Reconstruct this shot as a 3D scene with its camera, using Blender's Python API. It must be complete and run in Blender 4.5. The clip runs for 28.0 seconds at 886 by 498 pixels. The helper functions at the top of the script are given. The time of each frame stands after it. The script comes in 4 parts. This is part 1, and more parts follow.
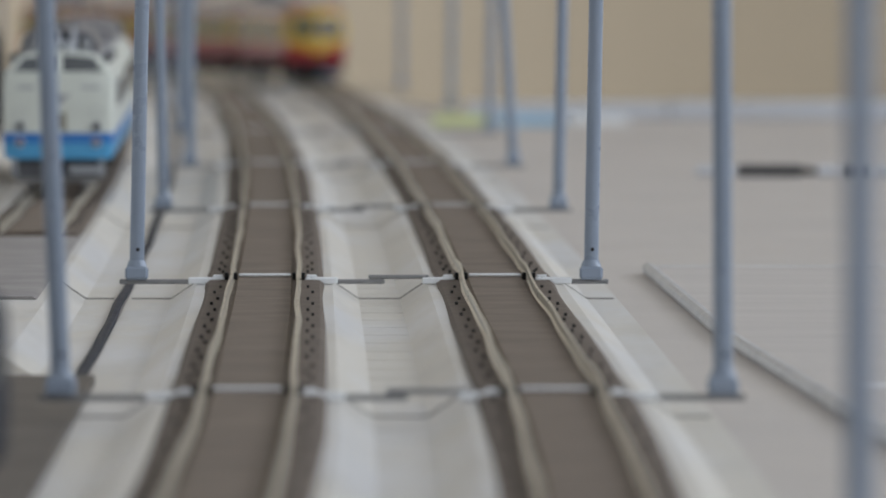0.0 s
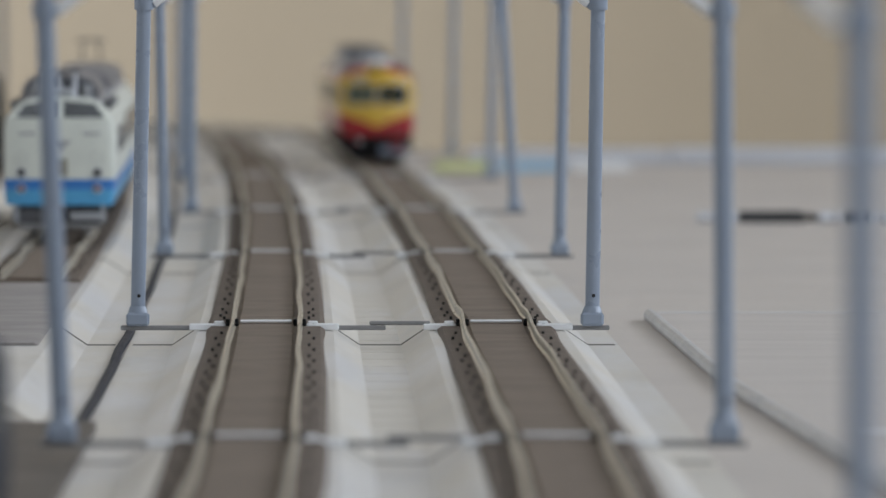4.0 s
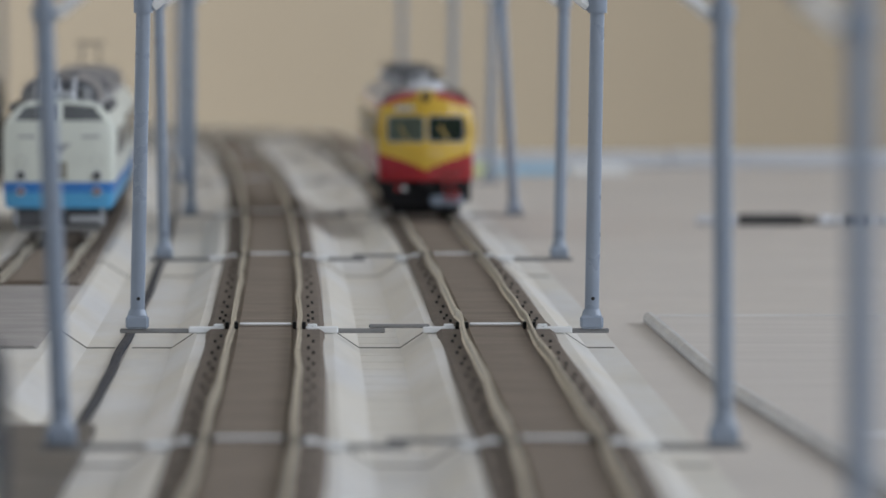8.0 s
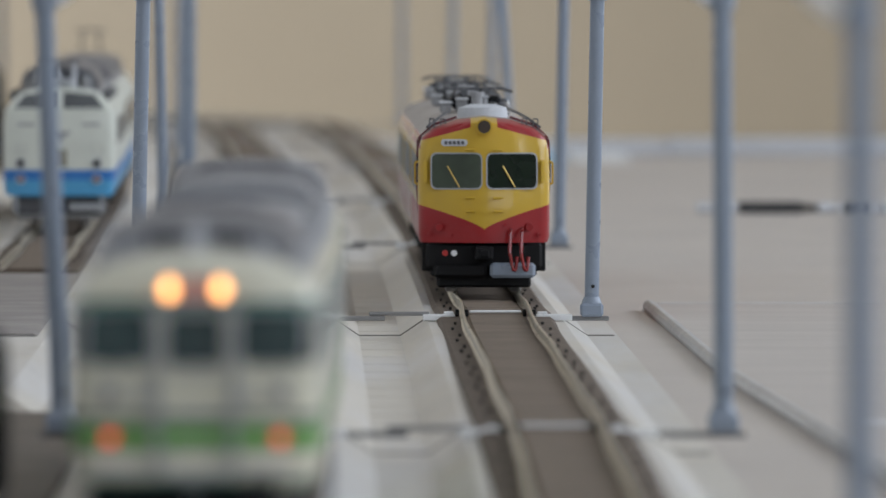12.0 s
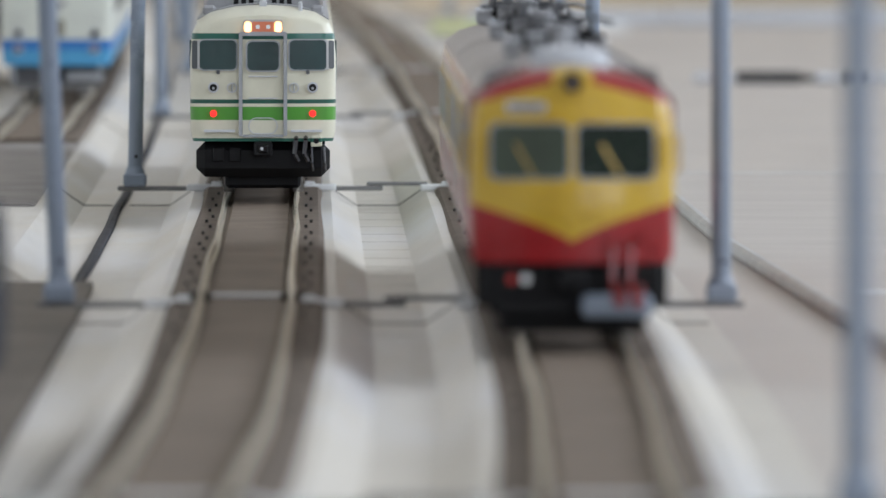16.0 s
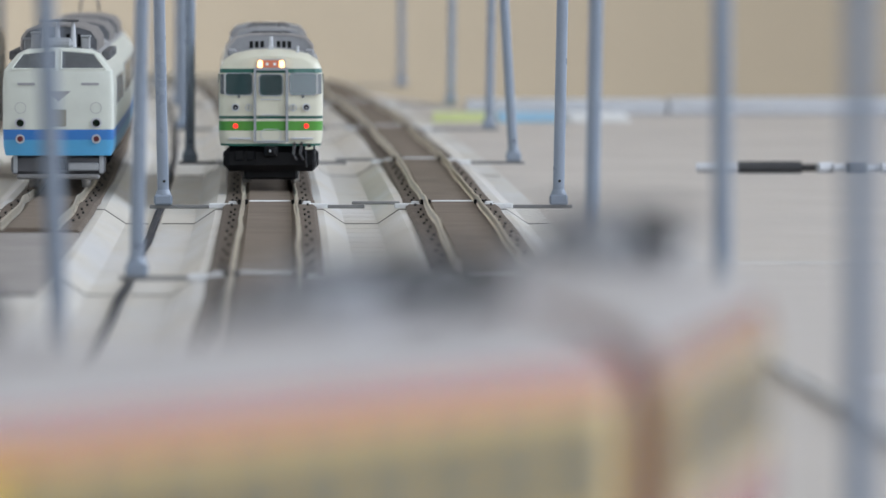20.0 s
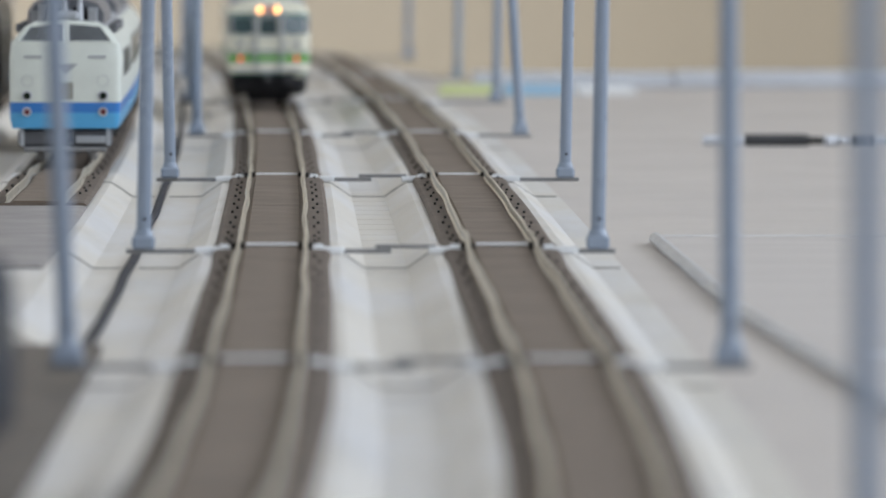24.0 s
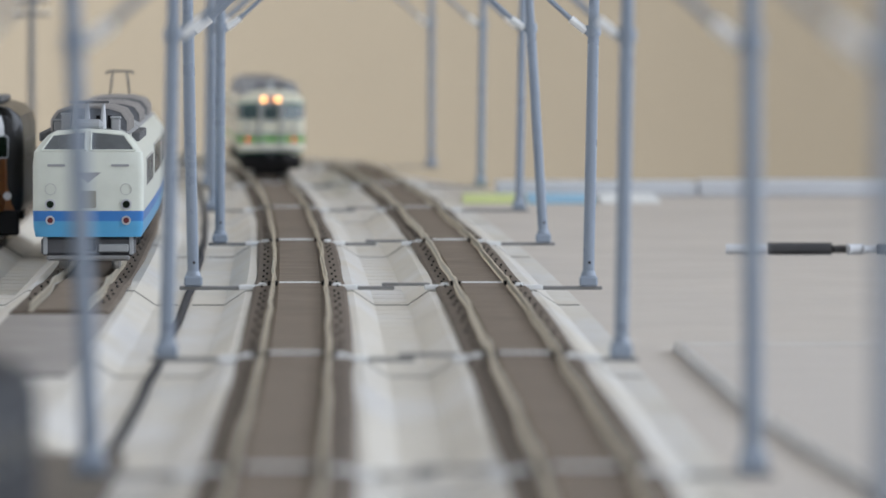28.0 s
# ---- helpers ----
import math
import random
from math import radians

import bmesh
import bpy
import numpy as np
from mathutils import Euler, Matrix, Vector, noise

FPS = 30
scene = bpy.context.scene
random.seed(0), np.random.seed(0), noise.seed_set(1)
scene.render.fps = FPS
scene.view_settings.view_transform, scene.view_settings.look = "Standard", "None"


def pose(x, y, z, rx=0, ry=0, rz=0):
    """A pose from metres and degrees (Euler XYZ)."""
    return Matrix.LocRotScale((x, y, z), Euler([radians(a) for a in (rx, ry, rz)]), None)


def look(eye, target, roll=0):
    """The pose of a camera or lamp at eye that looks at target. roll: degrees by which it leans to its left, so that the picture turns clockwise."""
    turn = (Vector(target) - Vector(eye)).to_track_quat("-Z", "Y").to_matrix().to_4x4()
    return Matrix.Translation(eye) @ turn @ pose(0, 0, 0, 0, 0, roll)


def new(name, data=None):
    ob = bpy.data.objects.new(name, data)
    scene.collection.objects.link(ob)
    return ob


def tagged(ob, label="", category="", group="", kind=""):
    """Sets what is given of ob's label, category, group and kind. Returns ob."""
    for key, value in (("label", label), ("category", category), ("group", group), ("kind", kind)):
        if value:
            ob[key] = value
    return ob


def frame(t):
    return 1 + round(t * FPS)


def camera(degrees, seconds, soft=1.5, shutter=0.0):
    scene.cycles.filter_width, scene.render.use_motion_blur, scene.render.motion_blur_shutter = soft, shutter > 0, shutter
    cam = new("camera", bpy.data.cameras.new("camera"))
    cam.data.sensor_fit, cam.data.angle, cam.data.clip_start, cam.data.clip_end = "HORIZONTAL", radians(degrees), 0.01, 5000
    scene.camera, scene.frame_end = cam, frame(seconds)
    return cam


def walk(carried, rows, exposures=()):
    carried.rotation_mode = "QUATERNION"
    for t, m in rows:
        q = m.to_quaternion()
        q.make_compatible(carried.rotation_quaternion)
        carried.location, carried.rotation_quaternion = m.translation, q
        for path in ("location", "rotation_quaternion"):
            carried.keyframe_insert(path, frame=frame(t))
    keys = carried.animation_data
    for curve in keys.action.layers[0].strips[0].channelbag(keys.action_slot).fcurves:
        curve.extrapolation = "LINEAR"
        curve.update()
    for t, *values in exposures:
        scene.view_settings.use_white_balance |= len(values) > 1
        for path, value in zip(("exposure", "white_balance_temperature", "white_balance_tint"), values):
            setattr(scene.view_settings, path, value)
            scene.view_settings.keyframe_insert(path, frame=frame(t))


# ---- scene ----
# Model railway, 1:80 scale on 16.5 mm track; metres, slab tops at z = 0.
FOCAL = 18830.0
ROW = 0.689                      # distance between catenary portals
EYE = (0.0, 0.0, 0.0909)
cam = camera(2 * math.degrees(math.atan(784 / FOCAL)), 28.0, soft=1.5)
cam.data.dof.use_dof = True
cam.data.dof.aperture_fstop = 44.0

# The camera stands on a small tripod and is only tilted and turned:
# seconds, tilt and turn in thousandths of the focal length.
NODS = [(0.0, 490, 239), (0.5, 502, 239), (1.0, 556, 240), (1.5, 521, 239), (2.0, 499, 240), (2.5, 525, 240), (3.0, 559, 240), (3.5, 567, 241),
        (4.5, 578, 241), (5.5, 584, 241), (6.0, 552, 240), (6.5, 582, 241), (7.0, 620, 241), (7.5, 567, 240), (8.0, 577, 240), (8.5, 577, 240),
        (9.0, 590, 240), (9.5, 590, 240), (10.0, 574, 240), (10.5, 545, 240), (11.0, 573, 240), (11.5, 564, 240), (12.5, 548, 240), (13.5, 533, 240),
        (14.0, 538, 240), (14.5, 456, 239), (15.0, 488, 239), (15.5, 389, 237), (16.0, 325, 236), (16.5, 348, 236), (17.0, 408, 236), (17.5, 419, 237),
        (18.0, 408, 238), (18.5, 442, 238), (19.0, 462, 238), (19.5, 451, 238), (20.0, 484, 239), (20.5, 474, 243), (21.5, 482, 247), (22.5, 490, 251),
        (23.0, 486, 251), (23.5, 416, 251), (24.0, 436, 251), (24.5, 377, 251), (25.0, 388, 272), (25.5, 383, 288), (26.0, 449, 289), (26.5, 493, 290),
        (27.0, 557, 291), (27.5, 616, 292), (28.0, 628, 292)]
DIP = math.degrees(math.atan(467 / FOCAL) + math.atan(136 / FOCAL))


def aim(tilt, turn):
    down = DIP - math.degrees(math.atan((tilt - 441) / FOCAL))
    return pose(*EYE, 90 - down, 0, math.degrees(math.atan((turn - 240) / FOCAL)))


LIGHTER = [(0, 0.0, 6460, 10), (11, 0.0, 6480, 10), (14.2, 0.0, 6500, 10), (15, 0.18, 6500, 10), (16, 0.38, 6450, 10), (17, 0.34, 6400, 10), (18.5, 0.34, 6350, 10), (20, 0.4, 6300, 10),
           (23, 0.36, 6300, 10), (26, 0.36, 6380, 10), (28, 0.35, 6420, 10)]
walk(cam, [(t, aim(a, b)) for t, a, b in NODS], LIGHTER)

# the lens is refocused on the way: seconds and distance
FOCUS = [(0, 2.66), (3, 2.78), (8, 2.83), (11, 2.92), (12.5, 2.66), (13.5, 2.38), (14.5, 2.24), (15, 2.27), (16, 2.6), (17, 2.9), (18, 3.02), (19, 3.25),
         (20, 3.5), (22.5, 3.35), (24, 3.2), (25, 3.2), (26, 3.4), (28, 3.7)]
sharp_at = new("focus_mark")
walk(sharp_at, [(t, pose(0, d, 0.03)) for t, d in FOCUS])
cam.data.dof.focus_object = sharp_at

# ---- light: overcast sky and lamps out of view in wall openings, white walls added all round
world = bpy.data.worlds.new("sky")
scene.world = world
world.use_nodes = True
sky = world.node_tree.nodes.new("ShaderNodeTexSky")
sky.sky_type, sky.sun_disc, sky.sun_elevation, sky.sun_rotation = "NISHITA", False, radians(40), radians(120)
world.node_tree.links.new(sky.outputs[0], world.node_tree.nodes["Background"].inputs[0])
world.node_tree.nodes["Background"].inputs[1].default_value = 0.08


def unseen_light(name, place, target, width, height, watts, colour):
    lamp = bpy.data.lights.new(name, "AREA")
    lamp.shape, lamp.size, lamp.size_y, lamp.energy, lamp.color = "RECTANGLE", width, height, watts, colour
    ob = new(name, lamp)
    ob.matrix_world = look(place, target)
    return ob


# daylight from the right, as the posts' bright sides suggest; window out of view
unseen_light("unseen_light", (3.55, 2.4, 1.85), (0, 1.9, 0.2), 6.0, 1.5, 116, (0.806, 0.882, 1.0))
# lamp added low at the far right for pale reflections on car sides
unseen_light("unseen_light", (3.58, 7.1, 0.95), (0, 7.1, 0.9), 3.2, 1.8, 33, (0.806, 0.882, 1.0))
# lamp added behind the camera to brighten the cab faces
unseen_light("unseen_light", (2.0, -2.17, 1.05), (1.0, 2.2, 0.5), 2.4, 1.0, 20, (0.82, 0.885, 1.0))
# lamp added beside the far wall, aimed only at it to brighten its left
unseen_light("unseen_light", (-1.64, 8.95, 0.75), (-0.2, 10.1, 0.5), 1.4, 1.4, 51, (0.88, 0.92, 1.0))
scene.view_settings.exposure = 0.0


# ---- materials
def node_material(name):
    m = bpy.data.materials.new(name)
    m.use_nodes = True
    t = m.node_tree
    return m, t, t.nodes["Principled BSDF"]


def mixed(t, fac, a, b):
    n = t.nodes.new("ShaderNodeMix")
    n.data_type = "RGBA"
    if fac is not None:
        if isinstance(fac, (int, float)):
            n.inputs[0].default_value = fac
        else:
            t.links.new(fac, n.inputs[0])
    for value, socket in ((a, n.inputs[6]), (b, n.inputs[7])):
        if isinstance(value, tuple):
            socket.default_value = (*value[:3], 1)
        else:
            t.links.new(value, socket)
    return n.outputs[2]


def calc(t, kind, a, b=0.0, c=None):
    n = t.nodes.new("ShaderNodeMath")
    n.operation = kind
    for i, value in enumerate((a, b) if c is None else (a, b, c)):
        if isinstance(value, (int, float)):
            n.inputs[i].default_value = value
        else:
            t.links.new(value, n.inputs[i])
    return n.outputs[0]


def grain(t, scale, detail=4, stretch=(1, 1, 1), rough=0.6):
    co = t.nodes.new("ShaderNodeTexCoord")
    mp = t.nodes.new("ShaderNodeMapping")
    mp.inputs["Scale"].default_value = stretch
    t.links.new(co.outputs["Object"], mp.inputs[0])
    n = t.nodes.new("ShaderNodeTexNoise")
    n.inputs["Scale"].default_value, n.inputs["Detail"].default_value, n.inputs["Roughness"].default_value = scale, detail, rough
    t.links.new(mp.outputs[0], n.inputs["Vector"])
    return n.outputs["Fac"]


def steps(t, value, low, high):
    n = t.nodes.new("ShaderNodeMapRange")
    n.inputs[1].default_value, n.inputs[2].default_value = low, high
    t.links.new(value, n.inputs[0])
    return n.outputs[0]


def bumped(t, bsdf, value, strength, distance):
    n = t.nodes.new("ShaderNodeBump")
    n.inputs["Strength"].default_value, n.inputs["Distance"].default_value = strength, distance
    t.links.new(value, n.inputs["Height"])
    t.links.new(n.outputs[0], bsdf.inputs["Normal"])


def worn(name, colour, rough=0.5, metal=0.0, dirt=0.25, fine=900, coarse=60, bump=0.15, depth=0.0002, dark=0.6, stretch=(1, 1, 1), coat=0.0, shine=0.5):
    """A surface with stains at a large scale and grain at a fine one."""
    m, t, b = node_material(name)
    low = tuple(c * dark for c in colour)
    high = tuple(min(1, c * 1.08) for c in colour)
    stain = steps(t, grain(t, coarse, 5, stretch), 0.35, 0.75)
    speck = grain(t, fine, 3, stretch)
    col = mixed(t, calc(t, "MULTIPLY", stain, dirt), high, low)
    col = mixed(t, calc(t, "MULTIPLY", steps(t, speck, 0.4, 0.7), dirt * 0.6), col, low)
    t.links.new(col, b.inputs["Base Color"])
    b.inputs["Metallic"].default_value = metal
    t.links.new(calc(t, "MULTIPLY_ADD", stain, 0.15, rough - 0.05), b.inputs["Roughness"])
    b.inputs["Coat Weight"].default_value = coat
    b.inputs["Specular IOR Level"].default_value = shine
    if bump:
        bumped(t, b, speck, bump, depth)
    return m


def glowing(name, colour, strength):
    m, t, b = node_material(name)
    b.inputs["Base Color"].default_value = (*colour, 1)
    b.inputs["Emission Color"].default_value = (*colour, 1)
    b.inputs["Emission Strength"].default_value = strength
    return m


def heights(t):
    """Object coordinates across, along and up."""
    co = t.nodes.new("ShaderNodeTexCoord")
    sp = t.nodes.new("ShaderNodeSeparateXYZ")
    t.links.new(co.outputs["Object"], sp.inputs[0])
    return sp.outputs


def livery(name, base, bands, rough=0.38, extra=None, coat=0.25, dusty=0.09):
    """Body paint with level bands: (from z, to z, colour)."""
    m, t, b = node_material(name)
    x, y, z = heights(t)
    col = mixed(t, 0.0, base, base)
    for low, high, colour in bands:
        inside = calc(t, "MULTIPLY", calc(t, "GREATER_THAN", z, low), calc(t, "LESS_THAN", z, high))
        col = mixed(t, inside, col, colour)
    if extra:
        col = extra(t, x, y, z, col)
    dust = calc(t, "MULTIPLY", steps(t, grain(t, 140, 5), 0.45, 0.8), dusty)
    col = mixed(t, dust, col, (0.12, 0.10, 0.08))
    t.links.new(col, b.inputs["Base Color"])
    t.links.new(calc(t, "MULTIPLY_ADD", grain(t, 90, 4), 0.22, rough - 0.1), b.inputs["Roughness"])
    b.inputs["Coat Weight"].default_value = coat
    b.inputs["Specular IOR Level"].default_value = 0.3
    b.inputs["Coat Roughness"].default_value = 0.14
    bumped(t, b, grain(t, 700, 3), 0.12, 0.0002)
    return m


def cast_slab():
    """Cream cast slab with smeared whitish and grey streaks along the track."""
    m, t, b = node_material("cast_slab")
    smear = steps(t, grain(t, 26, 4, (1, 0.14, 1)), 0.42, 0.66)
    col = mixed(t, smear, (0.68, 0.635, 0.555), (0.69, 0.685, 0.675))
    stain = steps(t, grain(t, 38, 6, (1, 0.2, 1), 0.65), 0.50, 0.78)
    col = mixed(t, calc(t, "MULTIPLY", stain, 0.42), col, (0.40, 0.385, 0.35))
    speck = grain(t, 1400, 3)
    col = mixed(t, calc(t, "MULTIPLY", steps(t, speck, 0.45, 0.75), 0.2), col, (0.42, 0.40, 0.37))
    t.links.new(col, b.inputs["Base Color"])
    t.links.new(calc(t, "MULTIPLY_ADD", smear, -0.16, 0.5), b.inputs["Roughness"])
    bumped(t, b, grain(t, 420, 4, (1, 0.4, 1)), 0.3, 0.0002)
    return m


M_SLAB = cast_slab()
M_BED = worn("track_bed", (0.183, 0.138, 0.100), 0.75, dirt=0.5, fine=1300, coarse=45, bump=0.3, dark=0.55)
M_GREY_BED = worn("grey_track_bed", (0.30, 0.275, 0.255), 0.6, dirt=0.5, fine=900, coarse=30, bump=0.3, dark=0.6)
M_BED_EDGE = worn("track_bed_edge", (0.148, 0.113, 0.084), 0.8, dirt=0.5, fine=1500, coarse=60, bump=0.35, dark=0.5)
M_RAIL = worn("nickel_silver_rail", (0.56, 0.515, 0.42), 0.32, metal=0.75, dirt=0.35, fine=800, coarse=120, bump=0.05)
M_HOLE = worn("dark_clip", (0.02, 0.018, 0.016), 0.7, bump=0)
M_POLE = worn("blue_grey_plastic", (0.245, 0.285, 0.345), 0.3, dirt=0.14, fine=600, coarse=90, bump=0.1, dark=0.7)
M_BAR = worn("grey_bar", (0.23, 0.225, 0.22), 0.55, dirt=0.3)
M_CLIP = worn("pale_clip", (0.82, 0.82, 0.81), 0.5, dirt=0.15)
M_GROOVE = worn("groove", (0.13, 0.12, 0.10), 0.8, bump=0)
M_BOARD = worn("grey_floor_board", (0.545, 0.495, 0.445), 0.5, dirt=0.15, fine=520, coarse=11, bump=0.25, depth=0.0004, dark=0.75, stretch=(1.3, 0.5, 1))
M_MAT = worn("grey_mat", (0.55, 0.50, 0.45), 0.7, dirt=0.3, fine=700, coarse=12, bump=0.35, depth=0.0004, dark=0.75, stretch=(1, 3, 1))
M_WALL = worn("beige_wall_paper", (0.335, 0.277, 0.195), 0.8, dirt=0.3, fine=160, coarse=1.6, bump=0.25, depth=0.001, dark=0.82)
M_WHITE = worn("white_paint", (0.78, 0.78, 0.77), 0.6, dirt=0.25, coarse=12)
M_STRIP = worn("off_white_strip", (0.60, 0.61, 0.63), 0.6, dirt=0.3, coarse=9)
M_BLACK = worn("black_plastic", (0.006, 0.006, 0.007), 0.45, dirt=0.35, dark=0.5, shine=0.25)
M_JOINT_SHADE = worn("blue_black_joint_shade", (0.013, 0.014, 0.021), 0.7, dirt=0.3, fine=900, coarse=60, bump=0.3)
M_UNDER = worn("underframe_black", (0.007, 0.0065, 0.007), 0.55, dirt=0.5, dark=0.5, shine=0.22)
M_DARKGREY = worn("dark_grey_plastic", (0.10, 0.10, 0.105), 0.5)
M_ROOF = worn("roof_grey", (0.34, 0.34, 0.345), 0.55, dirt=0.35, coarse=120, dark=0.6)
M_COOLER = worn("cooler_grey", (0.19, 0.195, 0.21), 0.4, dirt=0.6, coarse=90, dark=0.45, stretch=(1, 0.3, 1))
M_ROOF_PALE = worn("roof_pale", (0.45, 0.415, 0.39), 0.5, dirt=0.35, coarse=120, dark=0.65)
M_BROWN = worn("brown_board", (0.105, 0.085, 0.066), 0.6, dirt=0.5, fine=500, coarse=30, dark=0.55)
M_STEEL = worn("steel", (0.55, 0.55, 0.57), 0.35, metal=0.7)


# ---- mesh helpers
def linked(name, bm, material, parent=None, label="", smooth=True):
    bmesh.ops.recalc_face_normals(bm, faces=bm.faces)
    me = bpy.data.meshes.new(name)
    bm.to_mesh(me)
    bm.free()
    me.materials.append(material)
    if smooth:
        for p in me.polygons:
            p.use_smooth = True
        me.set_sharp_from_angle(angle=radians(32))
    ob = new(name, me)
    if parent:
        ob.parent = parent
    if label:
        ob["label"] = label
    return ob


part = linked


def thing(name, label, category, m=None, group="", kind=""):
    ob = new(name)
    ob.empty_display_size = 0.01
    if m:
        ob.matrix_basis = m
    return tagged(ob, label, category, group, kind)


def shared(name, mesh, parent, m, label=""):
    ob = new(name, mesh)
    ob.parent, ob.matrix_basis = parent, m
    if label:
        ob["label"] = label
    return ob


def block(bm, x0, x1, y0, y1, z0, z1, bevel=0.0, m=None):
    got = bmesh.ops.create_cube(bm, size=1.0)["verts"]
    for v in got:
        v.co = Vector((x0 + (v.co.x + 0.5) * (x1 - x0), y0 + (v.co.y + 0.5) * (y1 - y0), z0 + (v.co.z + 0.5) * (z1 - z0)))
    if bevel:
        edges = list({e for v in got for e in v.link_edges})
        got = [v for v in bmesh.ops.bevel(bm, geom=edges, offset=bevel, segments=1, affect="EDGES")["verts"]]
        got = list({v for v in got})
    if m:
        bmesh.ops.transform(bm, matrix=m, verts=[v for v in got if v.is_valid])
    return bm


def box_mesh(*args, **kw):
    return block(bmesh.new(), *args, **kw)


def rod(bm, a, b, r, r2=None, sides=8):
    """A round bar from a to b."""
    a, b = Vector(a), Vector(b)
    d = b - a
    got = bmesh.ops.create_cone(bm, cap_ends=True, segments=sides, radius1=r, radius2=r if r2 is None else r2, depth=d.length)["verts"]
    turn = d.to_track_quat("Z", "Y").to_matrix().to_4x4()
    bmesh.ops.transform(bm, matrix=Matrix.Translation((a + b) / 2) @ turn, verts=got)
    return bm


def tube(bm, points, r, sides=6):
    """A bent wire through the points."""
    for a, b in zip(points, points[1:]):
        rod(bm, a, b, r, sides=sides)
    return bm


def prism(bm, low, high):
    """A solid between two outlines of the same length."""
    a = [bm.verts.new(p) for p in low]
    b = [bm.verts.new(p) for p in high]
    bm.faces.new(a)
    bm.faces.new(b)
    for i in range(len(a)):
        j = (i + 1) % len(a)
        bm.faces.new((a[i], a[j], b[j], b[i]))
    return bm


def rounded(x0, x1, z0, z1, r, n=3):
    """Outline of a rectangle with round corners, in the plane."""
    out = []
    for cx, cz, a0 in ((x1 - r, z1 - r, 0), (x0 + r, z1 - r, 90), (x0 + r, z0 + r, 180), (x1 - r, z0 + r, 270)):
        for i in range(n + 1):
            a = radians(a0 + 90 * i / n)
            out.append((cx + r * math.cos(a), cz + r * math.sin(a)))
    return out


# ---- the line of the tracks
BENDS = ((-0.64, 1.27, 1 / 0.61), (1.27, 2.05, 1 / 30), (6.145, 7.0, 1 / 1.18), (7.0, 9.04, 1 / 0.80))
STEP = 0.01


def bend(s):
    """Curvature of the double track's centre line at s metres on from the camera: two end loops and a slight bow between."""
    for low, high, curve in BENDS:
        if low <= s < high:
            return curve
    return 0.0021 + 0.0022 * max(0.0, s - 2.1) if 2.05 <= s < 6.145 else 0.0


def traced():
    """The centre line as points (x, y, heading to the left of +y)."""
    start = (-0.0085, 2.121, 0.0111)
    ahead, x, y, a, s = [start], *start[:2], start[2], 2.121
    while s < 10.4:
        a += bend(s) * STEP
        x, y, s = x - math.sin(a) * STEP, y + math.cos(a) * STEP, s + STEP
        ahead.append((x, y, a))
    back, x, y, a, s = [], *start[:2], start[2], 2.121
    while s > -4.2:
        x, y, s = x + math.sin(a) * STEP, y - math.cos(a) * STEP, s - STEP
        a -= bend(s) * STEP
        back.append((x, y, a))
    return back[::-1] + ahead, s


LINE, LINE_START = traced()


def spot(s, off=0.0):
    """Place and heading on the line, off metres to the right of its centre."""
    f = (s - LINE_START) / STEP
    i = max(0, min(len(LINE) - 2, int(f)))
    f -= i
    x, y, a = (p + (q - p) * f for p, q in zip(LINE[i], LINE[i + 1]))
    return x + math.cos(a) * off, y + math.sin(a) * off, a


def lift(s):
    """The rails hump a little where a portal's bar passes under them."""
    k = (s - 2.121) / ROW
    d = abs(k - round(k)) * ROW
    return 0.0009 * max(0.0, 1 - d / 0.07) + 0.0005 * math.sin(s * 6.4) * min(1, d / 0.14)


def swept(bm, s0, s1, off, profile, step=0.04, wave=0.0, rise=True):
    """Sweep a closed profile (across, up) along the line."""
    n = max(2, int(round((s1 - s0) / step)))
    rings = []
    for i in range(n + 1):
        s = s0 + (s1 - s0) * i / n
        w = wave * (math.sin(s * 16.0 + off * 300) + 0.6 * math.sin(s * 29.0 + off * 90)) if wave else 0.0
        up = lift(s) if rise else 0.0
        ring = []
        for px, pz in profile:
            x, y, a = spot(s, off + px + w)
            ring.append(bm.verts.new((x, y, pz + up)))
        rings.append(ring)
    m = len(profile)
    for r, q in zip(rings, rings[1:]):
        for i in range(m):
            bm.faces.new((r[i], r[(i + 1) % m], q[(i + 1) % m], q[i]))
    bm.faces.new(rings[0])
    bm.faces.new(rings[-1])
    return bm


# ---- room: beige far wall; the white side and near walls are unseen, added to bounce light
ROOM = (-1.7, 3.6, -2.2, 10.2)
FLOOR_Z, CEIL_Z = -0.72, 2.9


def wall_with_openings(name, x0, x1, y0, y1, opening=None, paint=None):
    """A wall; opening: gaps for the unseen lamps, each from, to along its longer side, sill and head."""
    bm = bmesh.new()
    if not opening:
        block(bm, x0, x1, y0, y1, FLOOR_Z, CEIL_Z)
    elif y1 - y0 > x1 - x0:
        at = y0
        for a, b, sill, head in opening:
            block(bm, x0, x1, at, a, FLOOR_Z, CEIL_Z)
            block(bm, x0, x1, a, b, FLOOR_Z, sill)
            block(bm, x0, x1, a, b, head, CEIL_Z)
            at = b
        block(bm, x0, x1, at, y1, FLOOR_Z, CEIL_Z)
    else:
        a, b, sill, head = opening[0]
        block(bm, x0, a, y0, y1, FLOOR_Z, CEIL_Z)
        block(bm, b, x1, y0, y1, FLOOR_Z, CEIL_Z)
        block(bm, a, b, y0, y1, FLOOR_Z, sill)
        block(bm, a, b, y0, y1, head, CEIL_Z)
    return tagged(linked(name, bm, paint or M_WHITE), "beige papered wall of a hall" if paint else "plain white hall wall out of view, added to bounce light", "wall", kind="structure")


